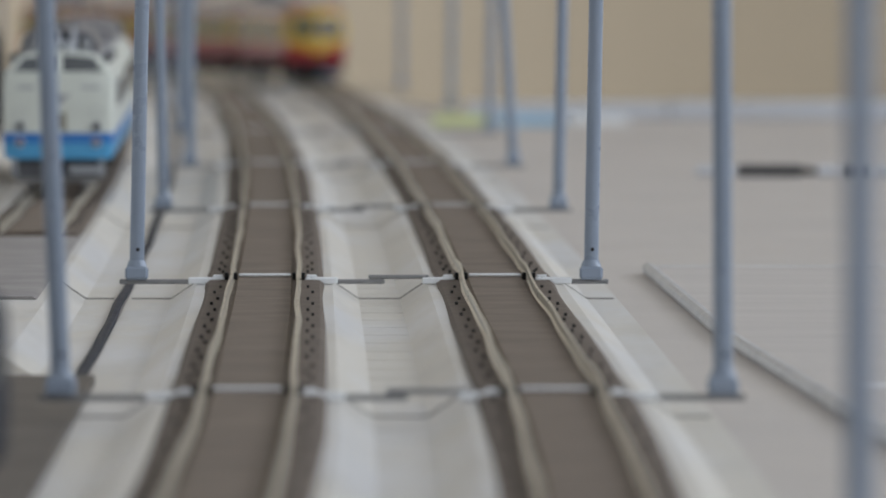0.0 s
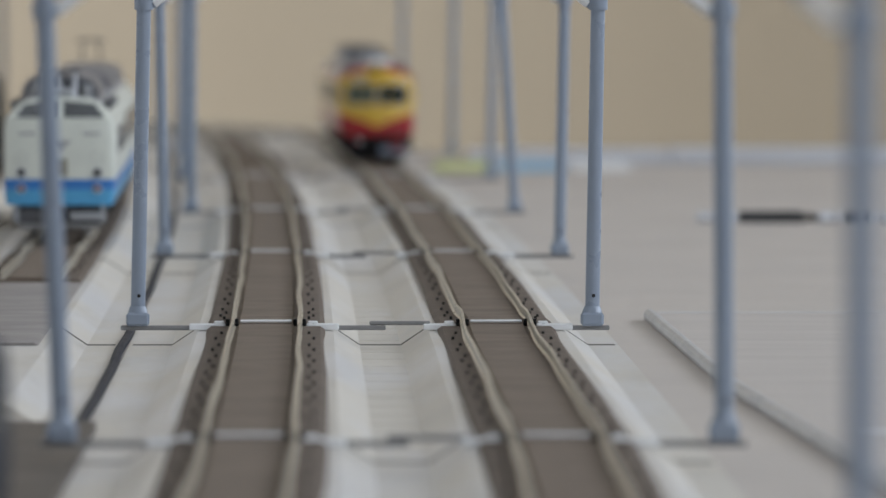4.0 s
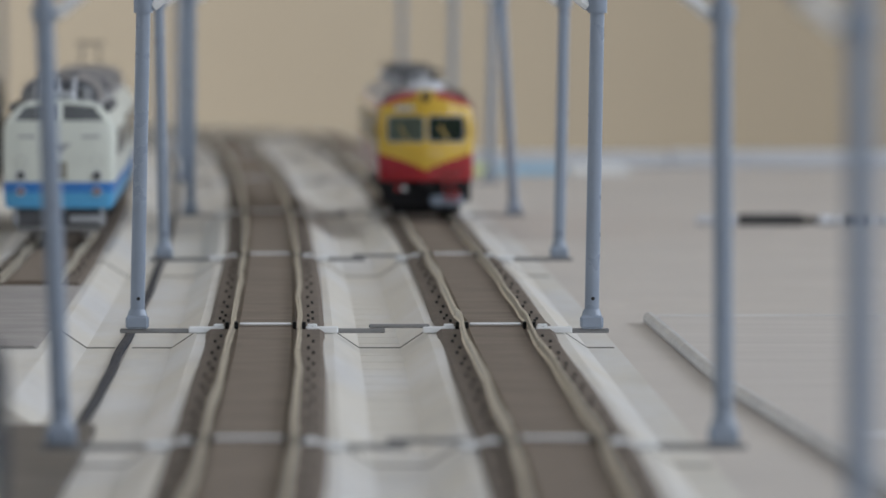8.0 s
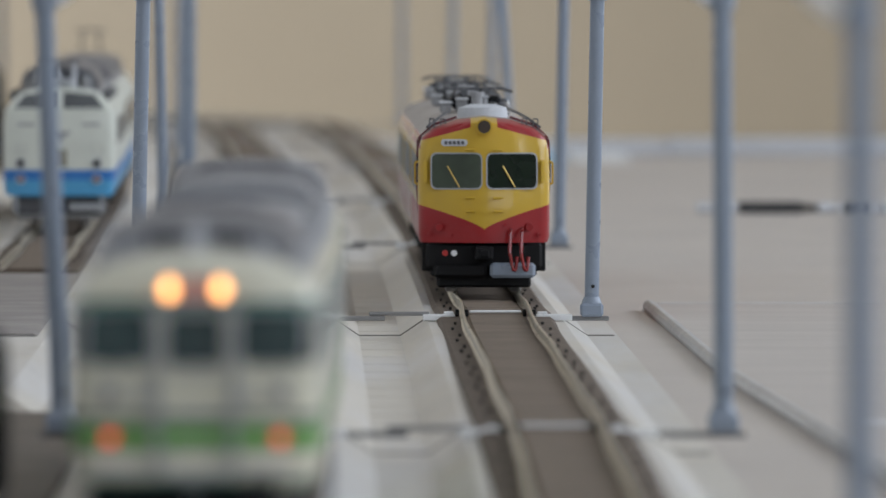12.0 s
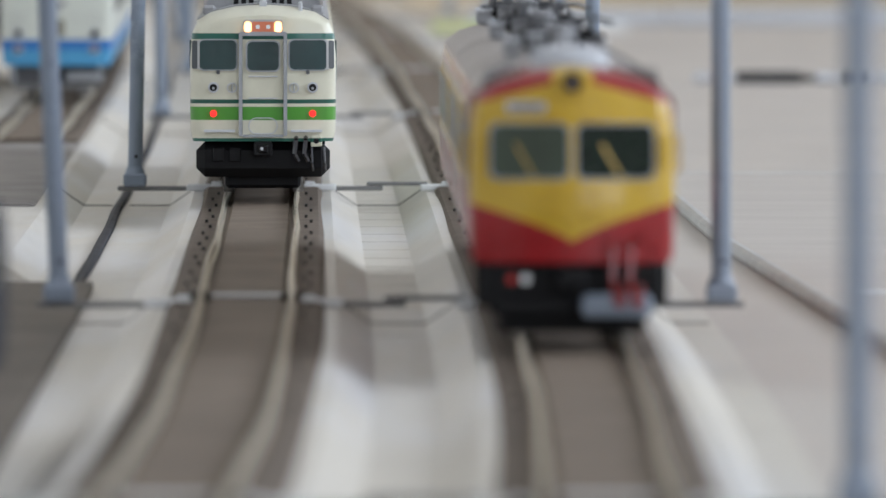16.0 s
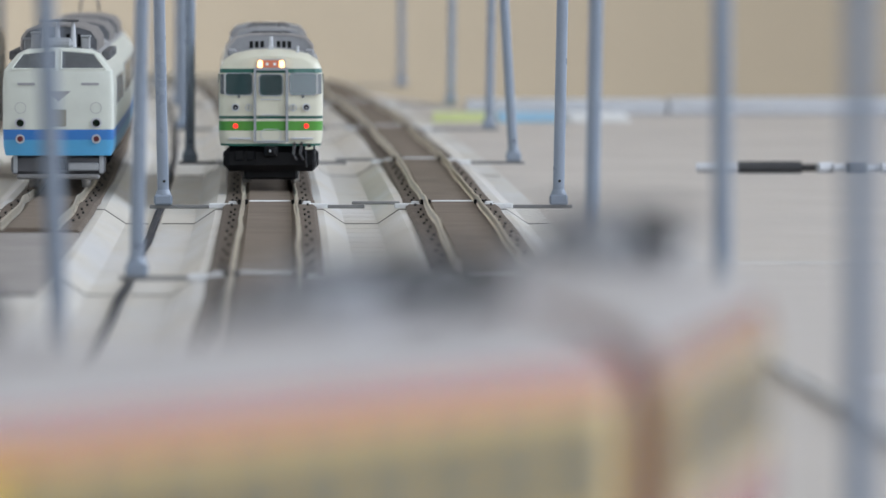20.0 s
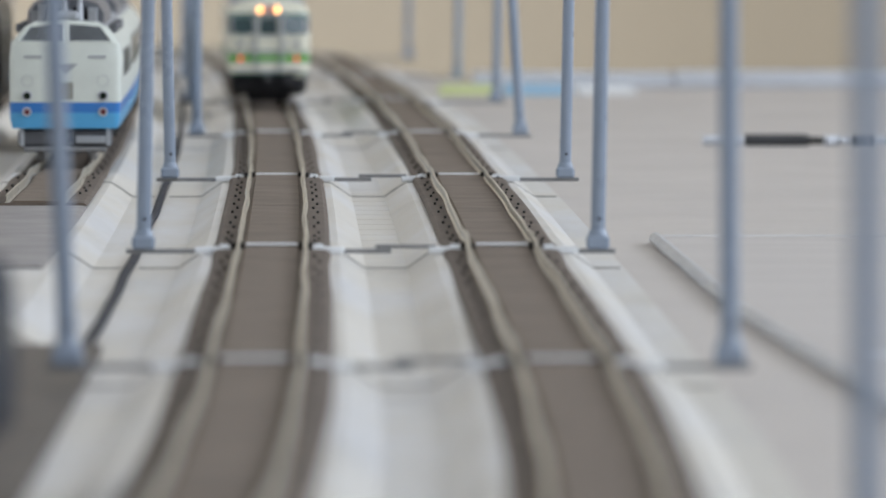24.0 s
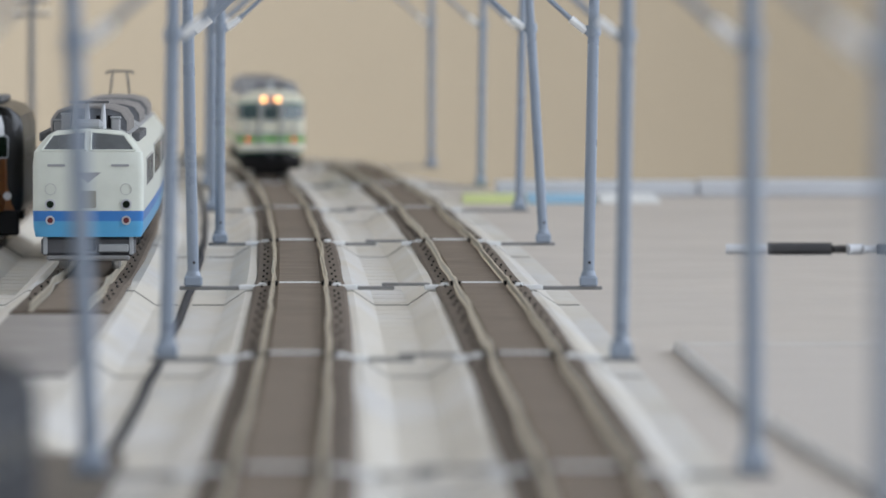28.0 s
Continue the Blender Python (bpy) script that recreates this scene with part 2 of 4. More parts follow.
X0, X1, Y0, Y1 = ROOM
wall_with_openings("wall_far", X0 - 0.1, X1 + 0.1, Y1, Y1 + 0.12, None, M_WALL)
wall_with_openings("wall_left", X0 - 0.12, X0, Y0, Y1, ((8.05, 9.75, 0.0, 1.55),))
wall_with_openings("wall_right", X1, X1 + 0.12, Y0, Y1, ((-0.65, 5.3, 1.05, 2.65), (5.5, 8.7, 0.05, 1.85)))
wall_with_openings("wall_near", X0 - 0.1, X1 + 0.1, Y0 - 0.12, Y0, ((0.7, 3.3, 0.55, 1.6),))
tagged(linked("floor", box_mesh(X0 - 0.1, X1 + 0.1, Y0 - 0.1, Y1 + 0.1, FLOOR_Z - 0.1, FLOOR_Z), M_BOARD), "dull brown-grey hall floor", "floor", kind="structure")
tagged(linked("ceiling", box_mesh(X0 - 0.1, X1 + 0.1, Y0 - 0.1, Y1 + 0.1, CEIL_Z, CEIL_Z + 0.1), M_WHITE), "plain white hall ceiling", "ceiling", kind="structure")

# ---- tables: one large top that follows the line, in two pieces
TOP = -0.005
bm = bmesh.new()
edge = [(2.6, -1.0), (2.6, 5.68), (0.02, 5.68), (-0.005, 5.95)]
edge += [spot(s, 0.088)[:2] for s in np.arange(6.44, 7.6, 0.06)]
edge += [(-0.9, 7.9), (-1.65, 7.9), (-1.65, -1.0)]
prism(bm, [(x, y, TOP - 0.03) for x, y in edge], [(x, y, TOP) for x, y in edge])
table = thing("display_table", "large grey-beige board table top carrying the model railway", "table")
part("tabletop", bm, M_BOARD, table)
for x, y in ((2.4, -0.8), (2.4, 5.5), (-1.5, -0.8), (-1.5, 7.6), (-0.3, 3.0)):
    part("leg", box_mesh(x - 0.04, x + 0.04, y - 0.04, y + 0.04, FLOOR_Z, TOP - 0.03, bevel=0.004), M_WHITE, table)
# white strip, made taller to include the pale sheen of the table's far end
strip = thing("edge_strip", "long low white strip in lengths along the far table edge", "strip", pose(0, 5.631, TOP))
for x0, x1, tone in ((0.012, 0.118, M_STRIP), (0.119, 0.86, M_STRIP), (0.861, 1.7, M_STRIP), (1.701, 2.58, M_STRIP)):
    part("strip_length", box_mesh(x0, x1, -0.041, 0.041, 0.0, 0.008 if x0 > 0.1 else 0.0074, bevel=0.001), tone, strip)
for x0, x1, col, name, words in ((-0.005, 0.026, (0.62, 0.68, 0.28), "yellow_paper", "pale yellow-green slip of paper lying at the table edge"),
                          (0.028, 0.062, (0.30, 0.52, 0.68), "blue_paper", "light blue slip of paper lying at the table edge"),
                          (0.065, 0.095, (0.8, 0.8, 0.78), "white_paper", "white slip of paper lying at the table edge")):
    m = worn(name, col, 0.7, dirt=0.15)
    tagged(linked(name, box_mesh(x0, x1, 5.38, 5.575, TOP, TOP + 0.002, bevel=0.0004), m), words, "paper")

# floor mats on the table, their left edges rolled
bm = bmesh.new()
MAT = [(0.0580, 3.02), (0.0670, 2.5), (0.0830, 2.03), (0.1168, 1.04), (1.2, 1.04), (1.2, 3.02)]
MAT_TOP = TOP + 0.0023
prism(bm, [(x, y, TOP) for x, y in MAT], [(x, y, MAT_TOP) for x, y in MAT])
bmesh.ops.bevel(bm, geom=[e for e in bm.edges if all(v.co.z > TOP + 0.001 for v in e.verts)], offset=0.0015, segments=4, profile=0.6, affect="EDGES")
mat = tagged(linked("table_mat", bm, M_MAT), "thick grey-beige mat with a rounded edge lying on the table", "mat")
bm = bmesh.new()
cord = [Vector((x + 0.0006, y, MAT_TOP - 0.0010)) for x, y in MAT[:4]]
swing = [[bm.verts.new(p + Vector((math.cos(a), 0, math.sin(a))) * 0.0019) for a in np.arange(10) * math.tau / 10] for p in cord]
for ring, after in zip(swing, swing[1:]):
    for i in range(10):
        bm.faces.new((ring[i], ring[(i + 1) % 10], after[(i + 1) % 10], after[i]))
for ring in (swing[0], swing[-1]):
    bm.faces.new(ring)
bmesh.ops.recalc_face_normals(bm, faces=bm.faces)
part("edge_cord", bm, worn("mat_cord", (0.54, 0.53, 0.52), 0.4, dirt=0.3), mat, "smooth grey cord along the mat's edge")
bm = bmesh.new()
block(bm, 0.086, 1.18, 2.208, 2.216, MAT_TOP - 0.0002, MAT_TOP + 0.0004)
part("seam", bm, M_CLIP, mat, "pale seam across the mat")
# pale strip that paints the highlight along the mat's far edge
bm = bmesh.new()
block(bm, 0.0585, 1.18, 3.006, 3.019, MAT_TOP - 0.0008, MAT_TOP + 0.0003, bevel=0.0002)
part("edge_highlight", bm, worn("mat_edge_highlight", (0.60, 0.57, 0.535), 0.6, dirt=0.3), mat, "pale strip painted as the highlight of the mat's far edge")

# a cable connector lying on the table
plug = thing("cable_connector", "black cable connector with white plugs and ribbed pale cable", "connector")
bm = bmesh.new()
rod(bm, (0.101, 4.24, TOP + 0.0023), (0.117, 4.24, TOP + 0.0023), 0.0020, sides=10)
part("plug", bm, M_STRIP, plug, "white plug end")
bm = bmesh.new()
rod(bm, (0.1175, 4.24, TOP + 0.0024), (0.1432, 4.24, TOP + 0.0024), 0.0024, sides=12)
part("sleeve", bm, worn("charcoal_sleeve", (0.045, 0.045, 0.047), 0.5), plug, "black sleeve")
for i in range(12):
    bm = bmesh.new()
    rod(bm, (0.1435 + i * 0.0062, 4.24, TOP + 0.0022), (0.1496 + i * 0.0062, 4.243, TOP + 0.0022), 0.0021 if i % 2 else 0.0015, sides=10)
    part("ring", bm, M_STRIP if i % 3 else M_HOLE, plug)


# ---- slabs and tracks
def bed_profile(half, top, low, slope):
    return [(-half - slope, low), (half + slope, low), (half, top), (-half, top)]


LOW = TOP + 0.0003


def slab_top(right, left, up=0.0):
    """Cross-section of a slab's upper side: two raised track bases, a trough between them and sloping flanks."""
    half = [(0.0548, LOW), (0.0478, 0.0), (0.0124, 0.0), (0.0054, LOW)]
    return [(x, z + up) for x, z in [(right, LOW)] + half + [(-x, z) for x, z in half[::-1]] + [(-left, LOW)]]


def make_slab(name, s0, s1, shift, right=0.0628, left=0.0662):
    """A wide cast slab for two tracks, in pieces of one portal distance."""
    ob = thing(name, "pale grey cast slab base carrying two model tracks", "track base", group="track slabs")
    joints = [1.428 + ROW * k for k in range(-5, 12)]
    cuts = [s0] + [c for c in joints if s0 + 0.1 < c < s1 - 0.1] + [s1]
    for a, b in zip(cuts, cuts[1:]):
        bm = bmesh.new()
        swept(bm, a + 0.0006, b - 0.0006, shift, [(-left, TOP), (right, TOP)] + slab_top(right, left), rise=False)
        part("slab_piece", bm, M_SLAB, ob)
    for a, b in zip(cuts, cuts[1:]):
        if 1.2 < a < 4.5:
            bm = bmesh.new()
            for c in np.arange(a + 0.03, b - 0.02, 0.05):
                x, y, turn = spot(c, shift)
                block(bm, -0.0058, 0.0058, -0.0008, 0.0008, LOW, LOW + 0.0001, m=Matrix.Translation((x, y, 0)) @ Matrix.Rotation(turn, 4, "Z"))
            part("trough_ribs", bm, M_SLAB, ob)
    for c in cuts[1:-1]:
        bm = bmesh.new()
        swept(bm, c - 0.006, c + 0.001, shift, slab_top(right - 0.001, left - 0.001, 0.00012) + slab_top(right - 0.001, left - 0.001, -0.0001)[::-1], rise=False)
        part("joint_line", bm, M_GROOVE, ob, "thin dark joint across the slab")
    return ob


RAIL_TOP = 0.0036


def make_track(name, s0, s1, shift, words):
    """Track bed, the panel between the rails, and two rails."""
    ob = thing(name, words, "track", group="model tracks")
    bm = bmesh.new()
    swept(bm, s0, s1, shift, bed_profile(0.0142, 0.0010, 0.0001, 0.0012))
    part("track_bed", bm, M_BED_EDGE, ob)
    cuts = [s0] + [c for c in np.arange(2.121 - ROW * 5, 10, ROW / 2) if s0 + 0.05 < c < s1 - 0.05] + [s1]
    for a, b in zip(cuts, cuts[1:]):
        bm = bmesh.new()
        swept(bm, a + 0.0005, b - 0.0005, shift, bed_profile(0.0069, 0.0016, 0.0008, 0.0005))
        part("centre_panel", bm, M_BED, ob)
    for side in (-1, 1):
        o = shift + side * 0.0088
        bm = bmesh.new()
        swept(bm, s0, s1, o, [(-0.0007, 0.0010), (0.0007, 0.0010), (0.0002, 0.0014), (0.0002, 0.0028), (0.00034, 0.0030), (0.00034, RAIL_TOP - 0.00015), (0.00024, RAIL_TOP),
                              (-0.00024, RAIL_TOP), (-0.00034, RAIL_TOP - 0.00015), (-0.00034, 0.0030), (-0.0002, 0.0028), (-0.0002, 0.0014)], step=0.02, wave=0.00022)
        part("rail", bm, M_RAIL, ob, "bright nickel silver rail, slightly wavy")
    # dark clips along both sides of the rails
    peg = bmesh.new()
    block(peg, -0.00035, 0.00035, -0.0014, 0.0014, 0.0, 0.0008)
    me = bpy.data.meshes.new("clip")
    peg.to_mesh(me)
    peg.free()
    me.materials.append(M_HOLE)
    rng = random.Random(round(shift * 1000))
    s, k = max(s0 + 0.1, 1.68), 0
    while s < min(s1, 5.9):
        for side in (-1, 1):
            x, y, a = spot(s + rng.uniform(-0.003, 0.003), shift + side * (0.0112 + 0.0012 * (k % 2)))
            shared("clip", me, ob, Matrix.Translation((x, y, 0.0009 + lift(s))) @ Matrix.Rotation(a, 4, "Z"))
        s, k = s + rng.uniform(0.030, 0.050), k + 1
    return ob


slab_a = make_slab("track_slab", -2.2, 9.4, 0.0)
track_r = make_track("model_track", -2.2, 9.4, 0.030, "brown-grey model track with wavy rails on a pale slab")
track_l = make_track("model_track", -2.2, 9.4, -0.030, "brown-grey model track with wavy rails on a pale slab")
SIDE = -0.132
slab_b = make_slab("track_slab", 2.30, 8.6, SIDE, 0.0632, 0.065)
track_b = make_track("model_track", 3.2, 8.6, SIDE + 0.030, "brown-grey model track of the siding on a pale slab")
track_c = make_track("model_track", 3.2, 8.6, SIDE - 0.030, "brown-grey model track of the siding on a pale slab")

# dark strip standing in for the shade deep in the joint between the two slabs
bm = bmesh.new()
swept(bm, 1.62, 7.4, -0.0680, [(-0.0008, TOP), (0.0014, TOP), (0.0014, TOP + 0.0016), (0.0004, TOP + 0.0018), (-0.0008, TOP + 0.0010)], rise=False, wave=0.0002)
tagged(linked("joint_strip", bm, M_JOINT_SHADE), "blue-black strip standing in for shade in the slab joint", "strip", kind="structure")

# a lower brown board in front of the siding's end
bm = bmesh.new()
BROWN = [(-0.0742, 2.27), (-0.0665, 1.50), (-0.080, 1.37), (-0.34, 1.37), (-0.34, 2.27)]
prism(bm, [(x, y, TOP) for x, y in BROWN], [(x, y, TOP + 0.0022) for x, y in BROWN])
tagged(linked("brown_board", bm, M_BROWN), "dull brown board lying in front of the siding", "board")
for o in (0.030, -0.030):
    bm = bmesh.new()
    swept(bm, 2.66, 3.195, SIDE + o, bed_profile(0.0142, 0.0008, 0.0001, 0.0012), rise=False)
    tagged(linked("bare_track_bed", bm, M_GREY_BED), "bare grey track bed without rails", "track bed", kind="structure")


# ---- catenary portals: two posts on a crossbar under the rails, a lattice arch above
POST_R, COLLAR, POST_H = 0.0019, 0.0857, 0.112


def make_portal(s, left, right, lean_l, lean_r):
    """left, right: the posts' distances from the line; leans in degrees to the right."""
    x, y, a = spot(s)
    ob = thing("catenary_portal", "blue-grey plastic catenary portal straddling both tracks on a thin crossbar", "catenary portal",
               Matrix.Translation((x, y, 0)) @ Matrix.Rotation(a, 4, "Z"), "catenary portals")
    heads = []
    for off, lean in ((-left, lean_l), (right, lean_r)):
        tip = math.tan(radians(lean))
        bm = bmesh.new()
        rod(bm, (off, 0, 0.004), (off + tip * COLLAR, 0, COLLAR), POST_R, POST_R * 0.98, 16)
        rod(bm, (off + tip * COLLAR, 0, COLLAR), (off + tip * POST_H, 0, POST_H), POST_R * 0.9, None, 16)
        part("post", bm, M_POLE, ob)
        bm = bmesh.new()
        block(bm, off - 0.0030, off + 0.0030, -0.0030, 0.0030, 0.0013, 0.0048, bevel=0.0006)
        rod(bm, (off, 0, 0.0046), (off, 0, 0.0064), 0.0027, 0.0021, 12)
        part("foot", bm, M_POLE, ob)
        bm = bmesh.new()
        rod(bm, (off + tip * (COLLAR - 0.002), 0, COLLAR - 0.002), (off + tip * (COLLAR + 0.0015), 0, COLLAR + 0.0015), 0.0025, None, 16)
        part("collar", bm, M_POLE, ob)
        bm = bmesh.new()
        rod(bm, (off + 0.0003, -POST_R - 0.0001, 0.0092), (off + 0.0003, -POST_R + 0.0004, 0.0092), 0.0005, None, 8)
        part("peg_hole", bm, M_HOLE, ob)
        heads.append((off + tip * COLLAR, off + tip * POST_H))
    (l0, l1), (r0, r1) = heads
    # arch: two raking struts from the collars to the upper chord, and a lattice beam
    z1 = COLLAR + 0.024
    for x0, d in ((l0, 1), (r0, -1)):
        bm = bmesh.new()
        tube(bm, [(x0 + d * 0.002, 0, COLLAR - 0.001), (x0 + d * 0.0072, 0, COLLAR + 0.0033), (x0 + d * 0.030, 0, z1)], 0.00085, 8)
        part("strut", bm, M_POLE, ob)
        bm = bmesh.new()
        rod(bm, (x0 + d * 0.0025, 0, COLLAR - 0.0004), (x0 + d * 0.0075, 0, COLLAR + 0.0036), 0.0013, None, 8)
        part("strut_socket", bm, M_CLIP, ob, "pale socket at the foot of the strut")
    for z in (z1, z1 + 0.012):
        bm = bmesh.new()
        rod(bm, (l1, 0, z), (r1, 0, z), 0.001, None, 8)
        part("chord", bm, M_POLE, ob)
    n = 9
    for i in range(n):
        xa, xb = l1 + (r1 - l1) * i / n, l1 + (r1 - l1) * (i + 1) / n
        bm = bmesh.new()
        rod(bm, (xa, 0, z1 + (0.012 if i % 2 else 0)), (xb, 0, z1 + (0 if i % 2 else 0.012)), 0.0006, None, 6)
        part("lattice", bm, M_POLE, ob)
    for o in (-0.030, 0.030):
        bm = bmesh.new()
        tube(bm, [(o, 0, z1), (o, 0, z1 - 0.007), (o + 0.004, 0, z1 - 0.010)], 0.0006, 6)
        part("wire_hanger", bm, M_POLE, ob)
    # crossbar: grey outer arms, pale clips beside the rails, pale bar between them
    zb = 0.0003
    for x0, x1, y0, y1, z0, z1, m, name in ((-left - 0.0045, -0.0490, -0.0015, 0.0015, 0.0002, 0.0014, M_BAR, "arm"), (0.0490, right + 0.0045, -0.0015, 0.0015, 0.0002, 0.0014, M_BAR, "arm"),
                                            (-0.0500, -0.0405, -0.0022, 0.0022, 0.0002, 0.0019, M_CLIP, "clip"), (-0.0195, -0.0110, -0.0022, 0.0022, 0.0002, 0.0019, M_CLIP, "clip"),
                                            (0.0110, 0.0195, -0.0022, 0.0022, 0.0002, 0.0019, M_CLIP, "clip"), (0.0405, 0.0500, -0.0022, 0.0022, 0.0002, 0.0019, M_CLIP, "clip"),
                                            (-0.0368, -0.0232, -0.0014, 0.0014, 0.0022, 0.0029, M_CLIP, "tie_bar"), (0.0232, 0.0368, -0.0014, 0.0014, 0.0022, 0.0029, M_CLIP, "tie_bar"),
                                            (-0.0128, 0.0012, -0.0013, 0.0013, 0.0002, 0.0014, M_BAR, "middle_bar"), (-0.0030, 0.0128, -0.0010, 0.0022, 0.0015, 0.0025, M_BAR, "middle_bar")):
        part(name, box_mesh(x0, x1, y0, y1, z0, z1, bevel=0.00025), m, ob)
    for o in (-0.030, 0.030):
        for side in (-1, 1):
            c = o + side * 0.0122
            part("tab", box_mesh(c - 0.0013, c + 0.0013, -0.0012, 0.0012, 0.0018, 0.0026, bevel=0.0002), M_CLIP, ob)
            for e in (-0.0012, 0.0012):
                part("rail_joiner", box_mesh(o + side * 0.0088 + e - 0.0005, o + side * 0.0088 + e + 0.0005, -0.003, 0.003, 0.0014, 0.0032, bevel=0.0002), M_BLACK, ob)
    return ob


#        row  left   right  leans
PORTALS = ((0, 0.066, 0.0634, 0.0, 0.0), (1, 0.0665, 0.0628, -2.2, -0.2), (2, 0.0634, 0.0551, 1.1, 1.0), (3, 0.0650, 0.0650, -1.1, 1.1),
           (4, 0.0600, 0.0667, 0.2, -3.3), (5, 0.0640, 0.0764, 0.0, 1.0), (6, 0.0640, 0.0788, 0.5, 0.8), (7, 0.0640, 0.0800, 0.0, 0.0))
for row, a, b, c, d in PORTALS:
    make_portal(1.432 + ROW * row - {1: 0.045, 2: 0.036, 4: 0.02}.get(row, 0.0), a, b, c, d)


# ---- rolling stock. A car's own space: origin on the rail tops at its middle, +y towards its cab, millimetres scaled by MM
MM = 0.001
CAR_L = 0.250


def shell(length, half, plan_r, top_from, top_drop, rake, tail_r=1.0, run=9.0):
    """Body shell lofted from a half section (x, z). rake(x, z): how far the face stands back."""
    bm = bmesh.new()
    ring = [(x, z) for x, z in half] + [(-x, z) for x, z in half[-2::-1]]
    back = [0.0, 0.3, 0.8, 1.6, 2.8, 4.5, 7.0, 10.0, 15.0, 22.0, 30.0]
    fronts = [(length / 2 - d, d) for d in back]
    rears = [(-length / 2 + d, d) for d in (6.0, 2.0, 0.6, 0.0)]
    rings = []
    for y, d in fronts + rears:
        front = y > 0
        r = plan_r if front else tail_r
        cut = r - math.sqrt(max(0.0, r * r - (r - min(d, r)) ** 2))
        q = 1.0 if not front else top_drop + (1 - top_drop) * math.sin(min(1.0, d / run) * math.pi / 2)
        fade = max(0.0, 1 - d / 30.0) if front else 0.0
        row = []
        for x, z in ring:
            k = max(0.0, 1 - cut / 18.0)
            zz = top_from + (z - top_from) * q if z > top_from else z
            row.append(bm.verts.new(Vector((x * k, y - fade * rake(x, z), zz)) * MM))
        rings.append(row)
    n = len(ring)
    for r, s in zip(rings, rings[1:]):
        for i in range(n - 1):
            bm.faces.new((r[i], r[i + 1], s[i + 1], s[i]))
        bm.faces.new((r[n - 1], r[0], s[0], s[n - 1]))
    # cab face: a ladder of quads between the two sides
    m = n // 2
    first = rings[0]
    cols = 8
    rows = []
    for i in range(m):
        a, b = first[i], first[n - 1 - i]
        line = [a]
        for j in range(1, cols):
            f = j / cols
            x, z = a.co.x + (b.co.x - a.co.x) * f, a.co.z + (b.co.z - a.co.z) * f
            y = length / 2 * MM - rake(x / MM, z / MM) * MM
            line.append(bm.verts.new((x, y, z)))
        rows.append(line + [b])
    for r, s in zip(rows, rows[1:]):
        for j in range(cols):
            bm.faces.new((r[j], r[j + 1], s[j + 1], s[j]))
    top = first[m]
    for j in range(cols):
        bm.faces.new((rows[-1][j], rows[-1][j + 1], top))
    bm.faces.new(rings[-1])
    return bm


def on_face(outline, length, rake, out=0.25, depth=0.9):
    """A plate of that outline (x, z), lying on the cab face and standing out a little."""
    bm = bmesh.new()
    y = length / 2
    prism(bm, [Vector((x, y - rake(x, z) - depth, z)) * MM for x, z in outline], [Vector((x, y - rake(x, z) + out, z)) * MM for x, z in outline])
    return bm


def rim_on_face(outline, width, length, rake, out=0.45, depth=0.3):
    """A frame round an outline on the cab face."""
    bm = bmesh.new()
    cx, cz = sum(p[0] for p in outline) / len(outline), sum(p[1] for p in outline) / len(outline)
    wide = max(abs(p[0] - cx) for p in outline)
    tall = max(abs(p[1] - cz) for p in outline)
    y = length / 2
    loops = []
    for grow, push in ((0, -depth), (0, out), (width, out), (width, -depth)):
        loops.append([bm.verts.new(Vector((cx + (x - cx) * (1 + grow / wide), 0, cz + (z - cz) * (1 + grow / tall)))) for x, z in outline])
        for v in loops[-1]:
            v.co = Vector((v.co.x, y - rake(v.co.x, v.co.z) + push, v.co.z)) * MM
    n = len(outline)
    for a, b in zip(loops, loops[1:] + loops[:1]):
        for i in range(n):
            bm.faces.new((a[i], a[(i + 1) % n], b[(i + 1) % n], b[i]))
    return bm


def disc_on_face(x, z, r, length, rake, out=0.5, sides=14):
    bm = bmesh.new()
    y = length / 2 - rake(x, z)
    rod(bm, Vector((x, y - 1.0, z)) * MM, Vector((x, y + out, z)) * MM, r * MM, None, sides)
    return bm


def bar_on_face(x0, z0, x1, z1, r, length, rake, out=0.6):
    bm = bmesh.new()
    y = length / 2
    rod(bm, Vector((x0, y - rake(x0, z0) + out, z0)) * MM, Vector((x1, y - rake(x1, z1) + out, z1)) * MM, r * MM, None, 6)
    return bm


def mm_box(x0, x1, y0, y1, z0, z1, bevel=0.0):
    return box_mesh(x0 * MM, x1 * MM, y0 * MM, y1 * MM, z0 * MM, z1 * MM, bevel=bevel * MM)


